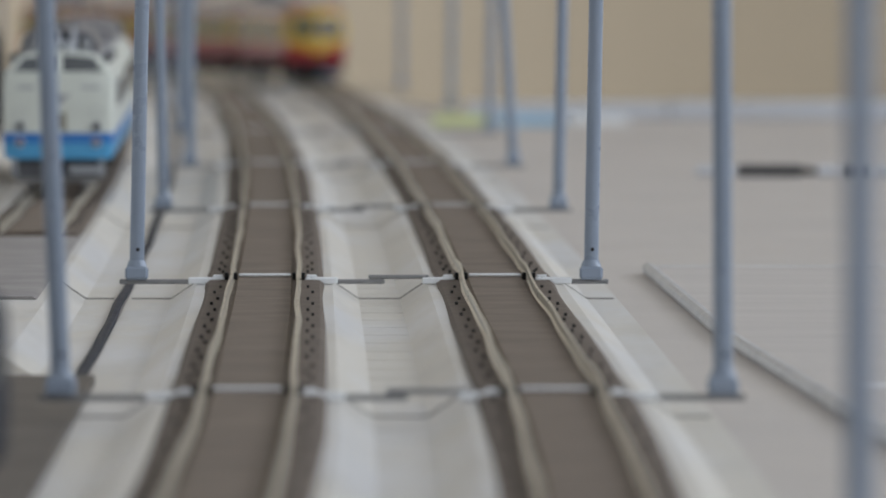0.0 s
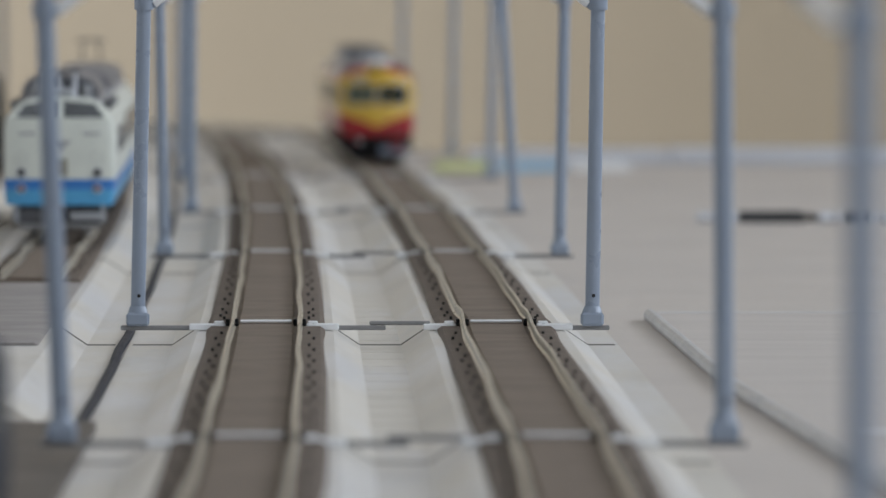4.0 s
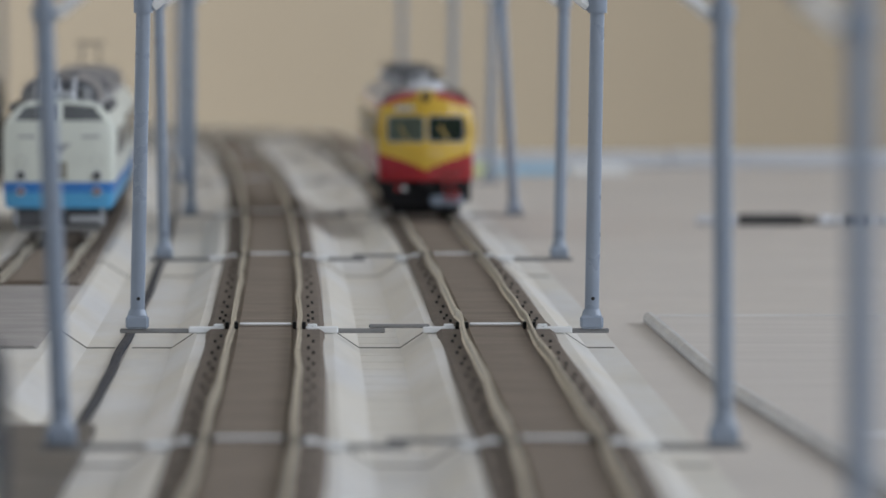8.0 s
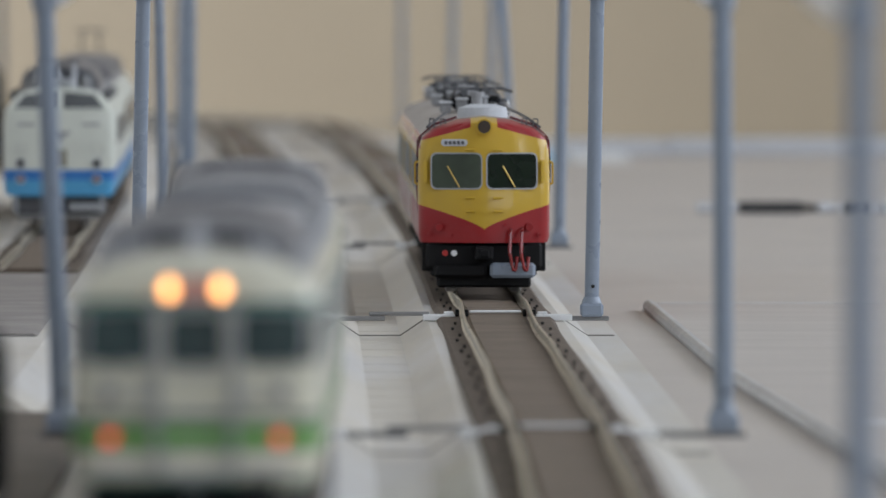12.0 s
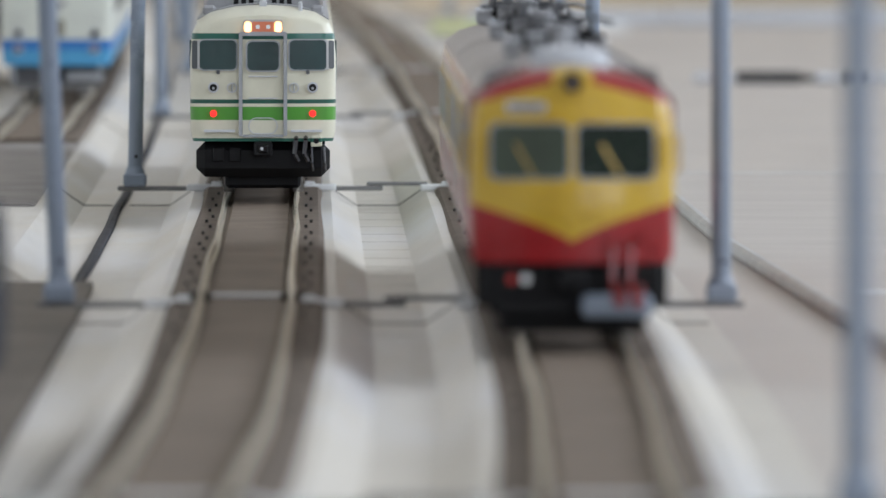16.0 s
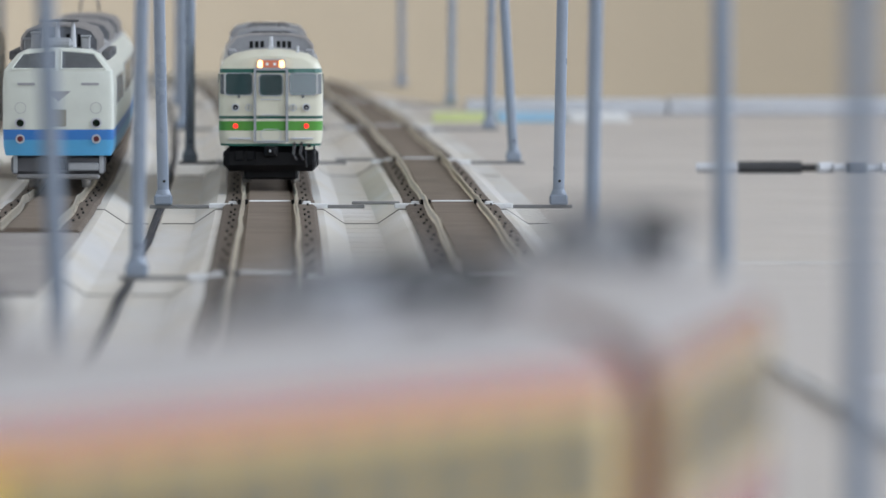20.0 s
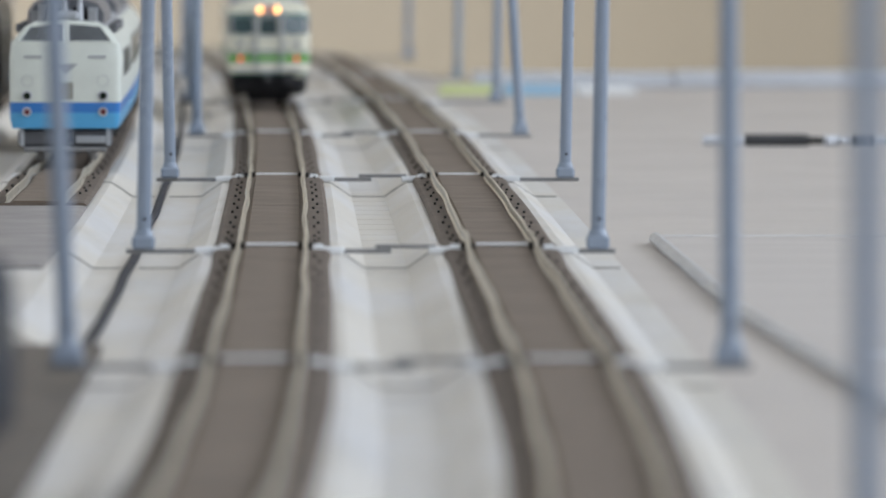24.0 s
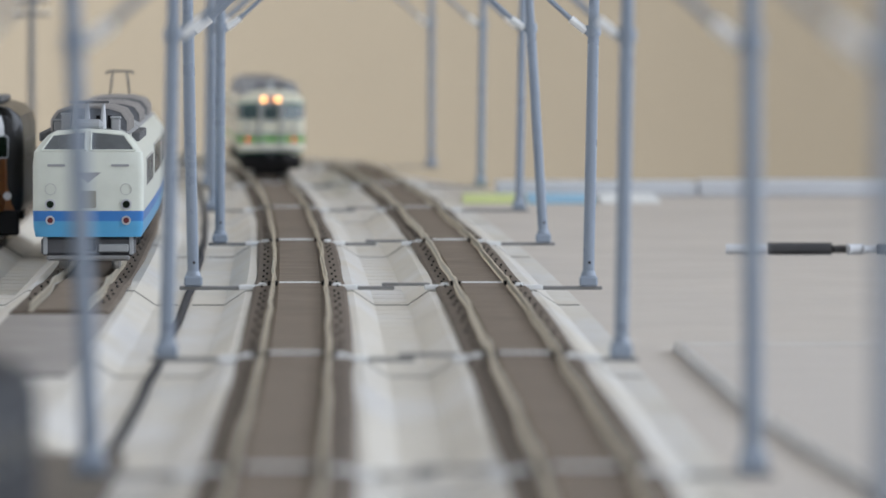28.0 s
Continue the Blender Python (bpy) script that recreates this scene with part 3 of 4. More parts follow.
def bogie(ob, y):
    """Two axles with side frames; a part of the car with its own wheels."""
    bm = bmesh.new()
    for x in (-12.6, 12.6):
        block(bm, (x - 0.9) * MM, (x + 0.9) * MM, (y - 17) * MM, (y + 17) * MM, 4.2 * MM, 7.6 * MM, bevel=0.5 * MM)
        for d in (-13.1, 13.1):
            block(bm, (x - 1.5) * MM, (x + 1.5) * MM, (y + d - 3) * MM, (y + d + 3) * MM, 3.2 * MM, 8.2 * MM, bevel=0.5 * MM)
    block(bm, -12 * MM, 12 * MM, (y - 4) * MM, (y + 4) * MM, 5 * MM, 8 * MM)
    frame_ob = part("bogie", bm, M_UNDER, ob)
    for d in (-13.1, 13.1):
        bm = bmesh.new()
        for x in (-8.6, 8.6):
            rod(bm, Vector((x - 1.3, y + d, 4.85)) * MM, Vector((x + 1.3, y + d, 4.85)) * MM, 5.8 * MM, None, 18)
        rod(bm, Vector((-11, y + d, 5.35)) * MM, Vector((11, y + d, 5.35)) * MM, 0.9 * MM, None, 8)
        part("wheelset", bm, M_STEEL, frame_ob)
    return frame_ob


def underframe(ob, length, low=4.6, rng=None, truck=37):
    part("underframe", mm_box(-14.5, 14.5, -length / 2 + 3, length / 2 - 4, 9.5, 12.4, 0.5), M_UNDER, ob)
    rng = rng or random.Random(3)
    end = length / 2 - truck - 22
    y = 0.8 - end
    while y < end - 8:
        w = rng.uniform(10, 20)
        for side in (-1, 1):
            a, b = sorted((side * 6.0, side * rng.uniform(12.5, 14.6)))
            part("equipment_box", mm_box(a, b, y, y + w - 3, low + rng.uniform(0, 1.5), 10.5, 0.5), M_UNDER, ob)
        y += w
    for y in (-length / 2 + truck, length / 2 - truck):
        bogie(ob, y)


def side_window(ob, x, y0, y1, z0, z1, glass, rim, lean=0.0):
    """A window on a side wall: rim and pane."""
    s = 1 if x > 0 else -1
    outer, inner = rounded(y0 - 0.5, y1 + 0.5, z0 - 0.5, z1 + 0.5, 1.0, 2), rounded(y0, y1, z0, z1, 0.8, 2)
    bm = bmesh.new()
    prism(bm, [Vector((x - s * 0.8, y, z)) * MM for y, z in outer], [Vector((x + s * 0.18, y, z)) * MM for y, z in outer])
    w = part("window", bm, rim, ob)
    bm = bmesh.new()
    prism(bm, [Vector((x - s * 0.5, y, z)) * MM for y, z in inner], [Vector((x + s * 0.26, y, z)) * MM for y, z in inner])
    part("pane", bm, glass, w)


def roof_box(ob, x, y, wide, length, z0, z1, material, name="cooler", slots=True):
    """An air conditioner with a rounded lid and a row of dark slots."""
    half = [(wide / 2, z0), (wide / 2, z0 + (z1 - z0) * 0.45), (wide * 0.42, z0 + (z1 - z0) * 0.82), (wide * 0.25, z1 - 0.2), (0, z1)]
    ring = half + [(-p, q) for p, q in half[-2::-1]]
    bm = bmesh.new()
    prism(bm, [Vector((x + p, y - length / 2, q)) * MM for p, q in ring], [Vector((x + p, y + length / 2, q)) * MM for p, q in ring])
    unit = part(name, bm, material, ob)
    bm = bmesh.new()
    hoop = [[bm.verts.new(Vector((x + p * (1 + grow / wide), y + length / 2 + d, q + grow * 0.5 * (q > z0))) * MM) for p, q in ring]
            for grow, d in ((-0.7, -0.42), (0.8, -0.42), (0.8, 0.42), (-0.7, 0.42))]
    for i in range(4):
        for j in range(len(ring) - 1):
            bm.faces.new((hoop[i][j], hoop[i][j + 1], hoop[(i + 1) % 4][j + 1], hoop[(i + 1) % 4][j]))
    for j in (0, -1):
        bm.faces.new([h[j] for h in hoop])
    bmesh.ops.recalc_face_normals(bm, faces=bm.faces)
    part("lip", bm, M_ROOF_PALE, unit, "pale lip round the cooler")
    if slots:
        for i in range(8):
            if i in (3, 4):
                continue
            part("slot", mm_box(x - 7.1 + i * 1.9, x - 5.9 + i * 1.9, y + length / 2 - 0.3, y + length / 2 + 0.12, z0 + 1.0, z0 + (z1 - z0) * 0.66), M_BLACK, unit)
    return unit


def pantograph(ob, y, z, raised=3.0, wide=13.0):
    """A folded diamond pantograph on four insulators."""
    frame_ob = part("pantograph", bmesh_frame(y, z, wide), M_DARKGREY, ob)
    for x in (-wide * 0.5, wide * 0.5):
        for d in (-9, 9):
            bm = bmesh.new()
            rod(bm, Vector((x, y + d, z - 2.2)) * MM, Vector((x, y + d, z)) * MM, 0.9 * MM, None, 8)
            part("insulator", bm, M_WHITE, frame_ob)
    for s in (-1, 1):
        bm = bmesh.new()
        tube(bm, [Vector(p) * MM for p in ((-wide * 0.62, y + s * 2.2, z + raised - 0.9), (-wide * 0.45, y + s * 2.2, z + raised), (wide * 0.45, y + s * 2.2, z + raised), (wide * 0.62, y + s * 2.2, z + raised - 0.9))], 0.42 * MM)
        part("contact_strip", bm, M_DARKGREY, frame_ob)
        bm = bmesh.new()
        for x in (-wide * 0.36, wide * 0.36):
            tube(bm, [Vector(p) * MM for p in ((x * 1.2, y, z + 0.4), (x, y + s * 16, z + raised * 0.6), (x * 0.8, y + s * 2, z + raised))], 0.32 * MM)
        part("pantograph_arm", bm, M_DARKGREY, frame_ob)


def bmesh_frame(y, z, wide):
    bm = bmesh.new()
    for x in (-wide * 0.5, wide * 0.5):
        rod(bm, Vector((x, y - 10, z)) * MM, Vector((x, y + 10, z)) * MM, 0.5 * MM, None, 6)
    for d in (-9, 0, 9):
        rod(bm, Vector((-wide * 0.5, y + d, z)) * MM, Vector((wide * 0.5, y + d, z)) * MM, 0.5 * MM, None, 6)
    return bm


def tinted(name, colour, rough=0.12, coat=0.5):
    m, t, b = node_material(name)
    col = mixed(t, steps(t, grain(t, 60, 3), 0.3, 0.7), colour, tuple(c * 0.6 for c in colour))
    t.links.new(col, b.inputs["Base Color"])
    b.inputs["Roughness"].default_value = rough
    b.inputs["Coat Weight"].default_value = coat
    b.inputs["Specular IOR Level"].default_value = 0.2 + 0.6 * coat
    return m


M_GLASS_G = tinted("green_glazing", (0.022, 0.058, 0.056), 0.1, 0.5)
M_GLASS_D = tinted("dark_glazing", (0.006, 0.015, 0.006), 0.2, 0.05)
# side panes coloured pale: the daylight they reflect is put into the tint
M_GLASS_S = tinted("sheen_side_glazing", (0.46, 0.54, 0.52), 0.2)
M_GLASS_C = tinted("olive_glazing", (0.13, 0.13, 0.085), 0.3, 0.2)
M_GLASS_W = tinted("grey_glazing", (0.10, 0.11, 0.115), 0.15)
M_GLASS_M = tinted("misty_glazing", (0.07, 0.09, 0.06), 0.25, 0.15)
M_RIM = worn("silver_rim", (0.47, 0.47, 0.45), 0.35, metal=0.3)
M_RIM_GREY = worn("grey_rim", (0.36, 0.37, 0.38), 0.45)
M_LAMP = glowing("lit_lamp", (1.0, 0.46, 0.14), 4.6)
M_TAIL = glowing("lit_tail_lamp", (1.0, 0.022, 0.018), 1.05)
M_SIGN = glowing("lit_sign", (0.55, 0.17, 0.09), 0.16)
M_RED = worn("red_paint", (0.42, 0.025, 0.02), 0.35, dirt=0.25)
M_HOSE = worn("red_hose", (0.26, 0.016, 0.016), 0.25, dirt=0.3, coat=0.5)
M_CABLE = worn("glossy_black_rubber", (0.012, 0.012, 0.016), 0.18, dirt=0.2, coat=0.8)
M_BROWN_LENS = tinted("brown_lens", (0.05, 0.032, 0.02), 0.15, 0.6)
M_DARK_RED = worn("dark_red_lens", (0.12, 0.02, 0.025), 0.2, bump=0)
M_SIGN_GREY = worn("olive_grey_sign", (0.27, 0.25, 0.17), 0.4, dirt=0.4)
M_GOLD = worn("brass_wire", (0.62, 0.42, 0.12), 0.35, metal=0.6)

M_GREEN_BODY = livery("cream_green_livery", (0.75, 0.72, 0.57), ((0.0121, 0.0131, (0.02, 0.13, 0.09)), (0.0176, 0.0209, (0.09, 0.33, 0.04)), (0.0217, 0.0227, (0.015, 0.10, 0.07)), (0.0376, 0.0391, (0.015, 0.12, 0.085))), coat=0.5, dusty=0.12)
M_BLUE_BODY = livery("white_blue_livery", (0.70, 0.72, 0.64), ((0.0, 0.0158, (0.09, 0.36, 0.62)), (0.0158, 0.0193, (0.04, 0.19, 0.52))))


RED_L = 165.0                    # the red cars are 15 m ones, shorter than the others


def red_front(t, x, y, z, col):
    """Yellow face with a red bib that dips to a point, red eaves, red lower sides."""
    x, y, z = (calc(t, "DIVIDE", v, 1.03) for v in (x, y, z))
    across = calc(t, "ABSOLUTE", x)
    flank = calc(t, "MULTIPLY", calc(t, "GREATER_THAN", across, 0.0166), calc(t, "LESS_THAN", y, RED_L / 2000 - 0.019))
    col = mixed(t, flank, col, (0.54, 0.36, 0.10))
    bib = calc(t, "ADD", 0.0158, calc(t, "MULTIPLY", calc(t, "POWER", calc(t, "DIVIDE", across, 0.0175), 0.75), 0.0066))
    level = calc(t, "GREATER_THAN", across, 0.0171)
    edge = calc(t, "ADD", calc(t, "MULTIPLY", level, 0.0224), calc(t, "MULTIPLY", calc(t, "SUBTRACT", 1.0, level), bib))
    col = mixed(t, calc(t, "LESS_THAN", z, edge), col, (0.31, 0.006, 0.009))
    eave = calc(t, "SUBTRACT", 0.0438, calc(t, "MULTIPLY", across, 0.27))
    col = mixed(t, calc(t, "MULTIPLY", calc(t, "GREATER_THAN", across, 0.0168), calc(t, "GREATER_THAN", z, 0.0372)), col, (0.36, 0.035, 0.016))
    return mixed(t, calc(t, "MULTIPLY", calc(t, "GREATER_THAN", z, eave), calc(t, "GREATER_THAN", across, 0.0035)), col, (0.33, 0.008, 0.010))


def plain_ends(t, x, y, z, col):
    """The following cars: same bands, dull red-brown end walls."""
    col = red_front(t, x, y, z, col)
    return mixed(t, calc(t, "GREATER_THAN", calc(t, "ABSOLUTE", y), RED_L / 2000 * 1.03 - 0.0008), col, (0.23, 0.10, 0.065))


M_RED_BODY = livery("yellow_red_livery", (0.59, 0.37, 0.026), (), extra=red_front, coat=0.55, dusty=0.03)
M_RED_CAR = livery("yellow_red_car_livery", (0.59, 0.37, 0.026), (), extra=plain_ends, coat=0.8, dusty=0.04)


def flat(x, z):
    return 0.0


def make_tail_car(words, body, roof, half, windows, rim, glass, width, length=248, truck=37):
    """A following car with plain ends."""
    ob = thing("railcar", words, "model train car", group="train cars")
    part("body", shell(length, half, 1.5, 40, 1.0, flat), body, ob)
    for side in (-1, 1):
        for y0, y1, z0, z1 in windows:
            side_window(ob, side * width, y0, y1, z0, z1, glass, rim)
    for y in (length / 2 + 0.5, -length / 2 - 0.5):
        part("gangway", mm_box(-6, 6, y - 1.5, y + 1.5, 12, 36, 0.6), M_BLACK, ob)
    underframe(ob, length, truck=truck)
    return ob


def roof_shell(ob, material, half, length, z_from, name="roof", front=10.0, up=0.25):
    """The roof skin, a curved sheet over the top of the body."""
    pts = [(x, z) for x, z in half if z >= z_from]
    ring = [(x * 1.004, z + up) for x, z in pts] + [(-x * 1.004, z + up) for x, z in pts[-2::-1]]
    ring += [(x * 0.9, z - 1.0) for x, z in ((-p, q) for p, q in pts)] + [(p * 0.9, q - 1.0) for p, q in pts[-2::-1]]
    bm = bmesh.new()
    ys = [-length / 2 + 0.3, length / 2 - front]
    rows = [[bm.verts.new(Vector((x, y, z)) * MM) for x, z in ring] for y in ys]
    n = len(ring)
    for i in range(n):
        j = (i + 1) % n
        bm.faces.new((rows[0][i], rows[0][j], rows[1][j], rows[1][i]))
    h = n // 2
    for r in rows:
        for i in range(h - 1):
            bm.faces.new((r[i], r[i + 1], r[n - 2 - i], r[n - 1 - i]))
    return part(name, bm, material, ob)


# ---- green and cream electric railcar
HALF_G = [(17.4, 12.3), (18.0, 15.0), (18.1, 20.0), (18.1, 26.0), (18.1, 33.0), (17.7, 39.0), (16.4, 42.2), (13.0, 44.3), (7.0, 45.7), (0.0, 46.2)]


def rake_g(x, z):
    return 0.003 * x * x + max(0.0, z - 30) * 0.06


WIN_G = [(-112 + i * 19.2, -112 + i * 19.2 + 14.5, 26.5, 36.5) for i in range(11)]


def make_green_cab(words):
    L = 250
    ob = thing("railcar", words, "model train car", group="train cars")
    part("body", shell(L, HALF_G, 4.0, 39.5, 0.62, rake_g), M_GREEN_BODY, ob)
    roof_shell(ob, M_ROOF, HALF_G, L, 42.0)
    for side in (-1, 1):
        for y0, y1, z0, z1 in WIN_G:
            side_window(ob, side * 18.1, y0, y1, z0, z1, M_GLASS_S, M_RIM)
        # cab windows, wrapping the corner
        o = rounded(side * 11.2 - 4.6, side * 11.2 + 4.6, 30.1, 37.4, 1.2)
        w = part("cab_window", rim_on_face(o, 0.3, L, rake_g, 0.3), M_RIM_GREY, ob)
        part("pane", on_face(o, L, rake_g, 0.3), M_GLASS_G, w)
        part("corner_window", mm_box(side * 17.95 - 0.3, side * 17.95 + 0.3, L / 2 - 11.0, L / 2 - 5.4, 30.4, 37.4, 0.25), M_GLASS_G, ob)
        # reflection in the corner glass is put in as a paler tint
        part("corner_pane", on_face(rounded(side * 16.9 - 0.75, side * 16.9 + 0.75, 30.3, 37.3, 0.3, 1), L, rake_g, 0.2), M_GLASS_W, ob, "corner pane in paler glass, standing in for its reflection")
        part("window_mullion", on_face(rounded(side * 16.0 - 0.28, side * 16.0 + 0.28, 30.1, 37.4, 0.1, 1), L, rake_g, 0.45), M_RIM, ob)
        rim = part("lamp_housing", disc_on_face(side * 12.3, 25.7, 1.35, L, rake_g, 1.3), M_STRIP, ob, "pale round lamp housing")
        part("lens", disc_on_face(side * 12.3, 25.7, 0.92, L, rake_g, 1.45), M_BLACK, rim)
        part("bulb", disc_on_face(side * 12.3, 25.5, 0.36, L, rake_g, 1.55, 10), M_RIM_GREY, rim)
        part("tail_lamp", disc_on_face(side * 12.3, 19.2, 0.85, L, rake_g, 0.6), M_TAIL, ob, "glowing red tail lamp")
        part("headlamp", on_face(rounded(side * 3.75 - 0.85, side * 3.75 + 0.85, 39.3, 42.0, 0.84, 4), L, rake_g, 0.9, 3), M_LAMP, ob, "lit warm headlamp")
        part("step", on_face(rounded(side * 10.8 - 3.9, side * 10.8 + 3.9, 14.6, 15.2, 0.2, 1), L, rake_g, 1.5), M_STRIP, ob)
        part("wiper_pivot", on_face(rounded(side * 11.1 - 0.42, side * 11.1 + 0.42, 29.0, 30.0, 0.2, 1), L, rake_g, 0.8), M_DARKGREY, ob)
        part("emblem", rim_on_face(rounded(side * 7.7 - 1.0, side * 7.7 + 1.0, 24.6, 26.6, 1.0, 4), 0.26, L, rake_g, 0.5), M_STRIP, ob)
        part("latch", bar_on_face(side * 7.7, 24.7, side * 7.7, 26.5, 0.2, L, rake_g, 0.5), M_RIM_GREY, ob)
        # portal round the end door
        part("door_post", on_face(rounded(side * 5.55 - 0.45, side * 5.55 + 0.45, 13.6, 39.2, 0.3, 1), L, rake_g, 1.6), M_RIM_GREY, ob)
    part("door_lintel", on_face(rounded(-5.9, 5.9, 38.5, 39.5, 0.3, 1), L, rake_g, 1.6), M_RIM_GREY, ob)
    part("door_sill", on_face(rounded(-5.1, 5.1, 13.4, 14.0, 0.2, 1), L, rake_g, 1.5), M_RIM_GREY, ob)
    door = part("end_door", on_face(rounded(-5.0, 5.0, 13.8, 38.5, 0.4, 1), L, rake_g, 0.35), M_GREEN_BODY, ob)
    part("door_cover", rim_on_face(rounded(-3.4, 3.4, 14.3, 18.0, 1.8, 4), 0.22, L, rake_g, 0.6), M_STRIP, door, "cream half-round cover low on the door")
    for z in (23.0, 28.4):
        part("door_bead", bar_on_face(-3.6, z, 3.6, z, 0.16, L, rake_g, 0.45), M_STRIP, door)
    o = rounded(-3.9, 3.9, 29.9, 37.0, 1.2)
    w = part("door_window", rim_on_face(o, 0.35, L, rake_g, 0.7), M_RIM_GREY, door)
    part("pane", on_face(o, L, rake_g, 0.6), M_GLASS_G, w)
    box = part("sign_box", on_face(rounded(-4.9, 4.9, 38.8, 42.5, 0.7), L, rake_g, 0.5, 3), M_RIM, ob)
    part("sign", on_face(rounded(-2.7, 2.7, 39.3, 42.0, 0.3), L, rake_g, 0.8), M_SIGN, box, "dim orange destination sign")
    for x in (-1.3, 1.3):
        part("sign_mark", on_face(rounded(x - 0.5, x + 0.5, 40.2, 41.2, 0.2, 1), L, rake_g, 0.95), M_CLIP, box)
    # skirt, coupler and hoses
    part("skirt", mm_box(-16.6, 16.6, L / 2 - 7, L / 2 - 1.6, 3.4, 12.2, 2.2), M_UNDER, ob)
    plate = part("socket_plate", mm_box(-14.6, -11.8, L / 2 - 1.4, L / 2 - 0.2, 11.0, 13.6, 0.2), M_GREEN_BODY, ob, "cream socket plate with a black hole")
    bm = bmesh.new()
    rod(bm, Vector((-13.2, L / 2 - 0.6, 12.4)) * MM, Vector((-13.2, L / 2 - 0.1, 12.4)) * MM, 0.7 * MM, None, 12)
    part("socket", bm, M_BLACK, plate)
    part("snow_plough", mm_box(-9.4, 9.4, L / 2 - 12, L / 2 - 6.0, 0.5, 4.4, 0.8), M_UNDER, ob)
    c = part("coupler", mm_box(-2.3, 2.3, L / 2 - 4, L / 2 + 2.2, 8.6, 12.2, 0.5), M_BLACK, ob)
    part("coupler_face", mm_box(-1.3, 1.3, L / 2 + 2.1, L / 2 + 3.0, 9.5, 11.4, 0.3), M_UNDER, c)
    # off-white dot for the glint on the coupler's pin
    bm = bmesh.new()
    rod(bm, Vector((0.3, L / 2 + 2.9, 10.6)) * MM, Vector((0.3, L / 2 + 3.4, 10.6)) * MM, 0.42 * MM, None, 10)
    part("pin_glint", bm, M_STRIP, c, "pale dot painted as the glint on the coupler pin")
    for x in (-12.0, -15.0):
        bm = bmesh.new()
        tube(bm, [Vector(p) * MM for p in ((x, L / 2 - 2.4, 12.0), (x, L / 2 - 0.4, 11.0), (x - 0.2, L / 2 - 0.2, 7.0), (x - 0.4, L / 2 - 1.2, 5.0))], 0.42 * MM)
        part("jumper_cable", bm, M_CABLE, ob, "glossy black jumper cable")
    for x in (-8.2, -10.6):
        bm = bmesh.new()
        tube(bm, [Vector(p) * MM for p in ((x, L / 2 - 1, 13.4), (x, L / 2 + 0.8, 12.6), (x + 0.4, L / 2 + 1.0, 9.2), (x - 0.6, L / 2 + 0.4, 7.4))], 0.62 * MM)
        part("hose", bm, M_CABLE, ob)
    for x in (11, 7):
        part("skirt_box", mm_box(x - 1.5, x + 1.5, L / 2 - 1.8, L / 2 - 0.9, 7.2, 10.8, 0.3), M_UNDER, ob)
    # roof: horn, aerial, coolers, pantograph
    bm = bmesh.new()
    rod(bm, Vector((0, L / 2 - 9, 44.6)) * MM, Vector((0, L / 2 - 9, 50.2)) * MM, 0.95 * MM, 0.7 * MM, 12)
    rod(bm, Vector((0, L / 2 - 9, 44.6)) * MM, Vector((0, L / 2 - 9, 46.0)) * MM, 1.7 * MM, 1.3 * MM, 12)
    rod(bm, Vector((0, L / 2 - 13, 46.3)) * MM, Vector((0, L / 2 - 6.5, 46.2)) * MM, 1.0 * MM, None, 10)
    part("horn", bm, M_STRIP, ob, "pale grey horn")
    part("aerial", mm_box(-9.8, -8.8, L / 2 - 9, L / 2 - 6, 43.6, 46.9, 0.3), M_STRIP, ob)
    roof_box(ob, 0, L / 2 - 42, 29, 36, 43.4, 51.0, M_ROOF)
    roof_box(ob, 0, -20, 26, 36, 44.0, 50.0, M_ROOF, slots=False)
    for y in (L / 2 - 16, L / 2 - 66, 10, -60, -90):
        for x in (-13.5, 13.5):
            part("roof_vent", mm_box(x - 1.6, x + 1.6, y - 4, y + 4, 43.4, 45.8, 0.6), M_ROOF, ob)
    pantograph(ob, 40, 48.0)
    underframe(ob, L)
    return ob


green_a = make_green_cab("cream and green model railcar with lit head and tail lamps")
green_b = make_green_cab("cream and green model railcar with its cab facing away")

# ---- yellow and red electric railcar, built to a slightly larger scale
MM = 0.00103
HALF_R = [(16.9, 12.3), (17.4, 14.0), (17.5, 19.0), (17.5, 24.0), (17.5, 31.0), (17.2, 37.5), (16.4, 40.2), (13.2, 42.8), (7.2, 44.8), (0.0, 45.6)]


def rake_r(x, z):
    return 0.17 * abs(x) + 0.0035 * x * x + max(0.0, z - 24.0) * 0.24


WIN_R = [(-73 + i * 16.4, -73 + i * 16.4 + 11.4, 25.5, 35.0) for i in range(9)]


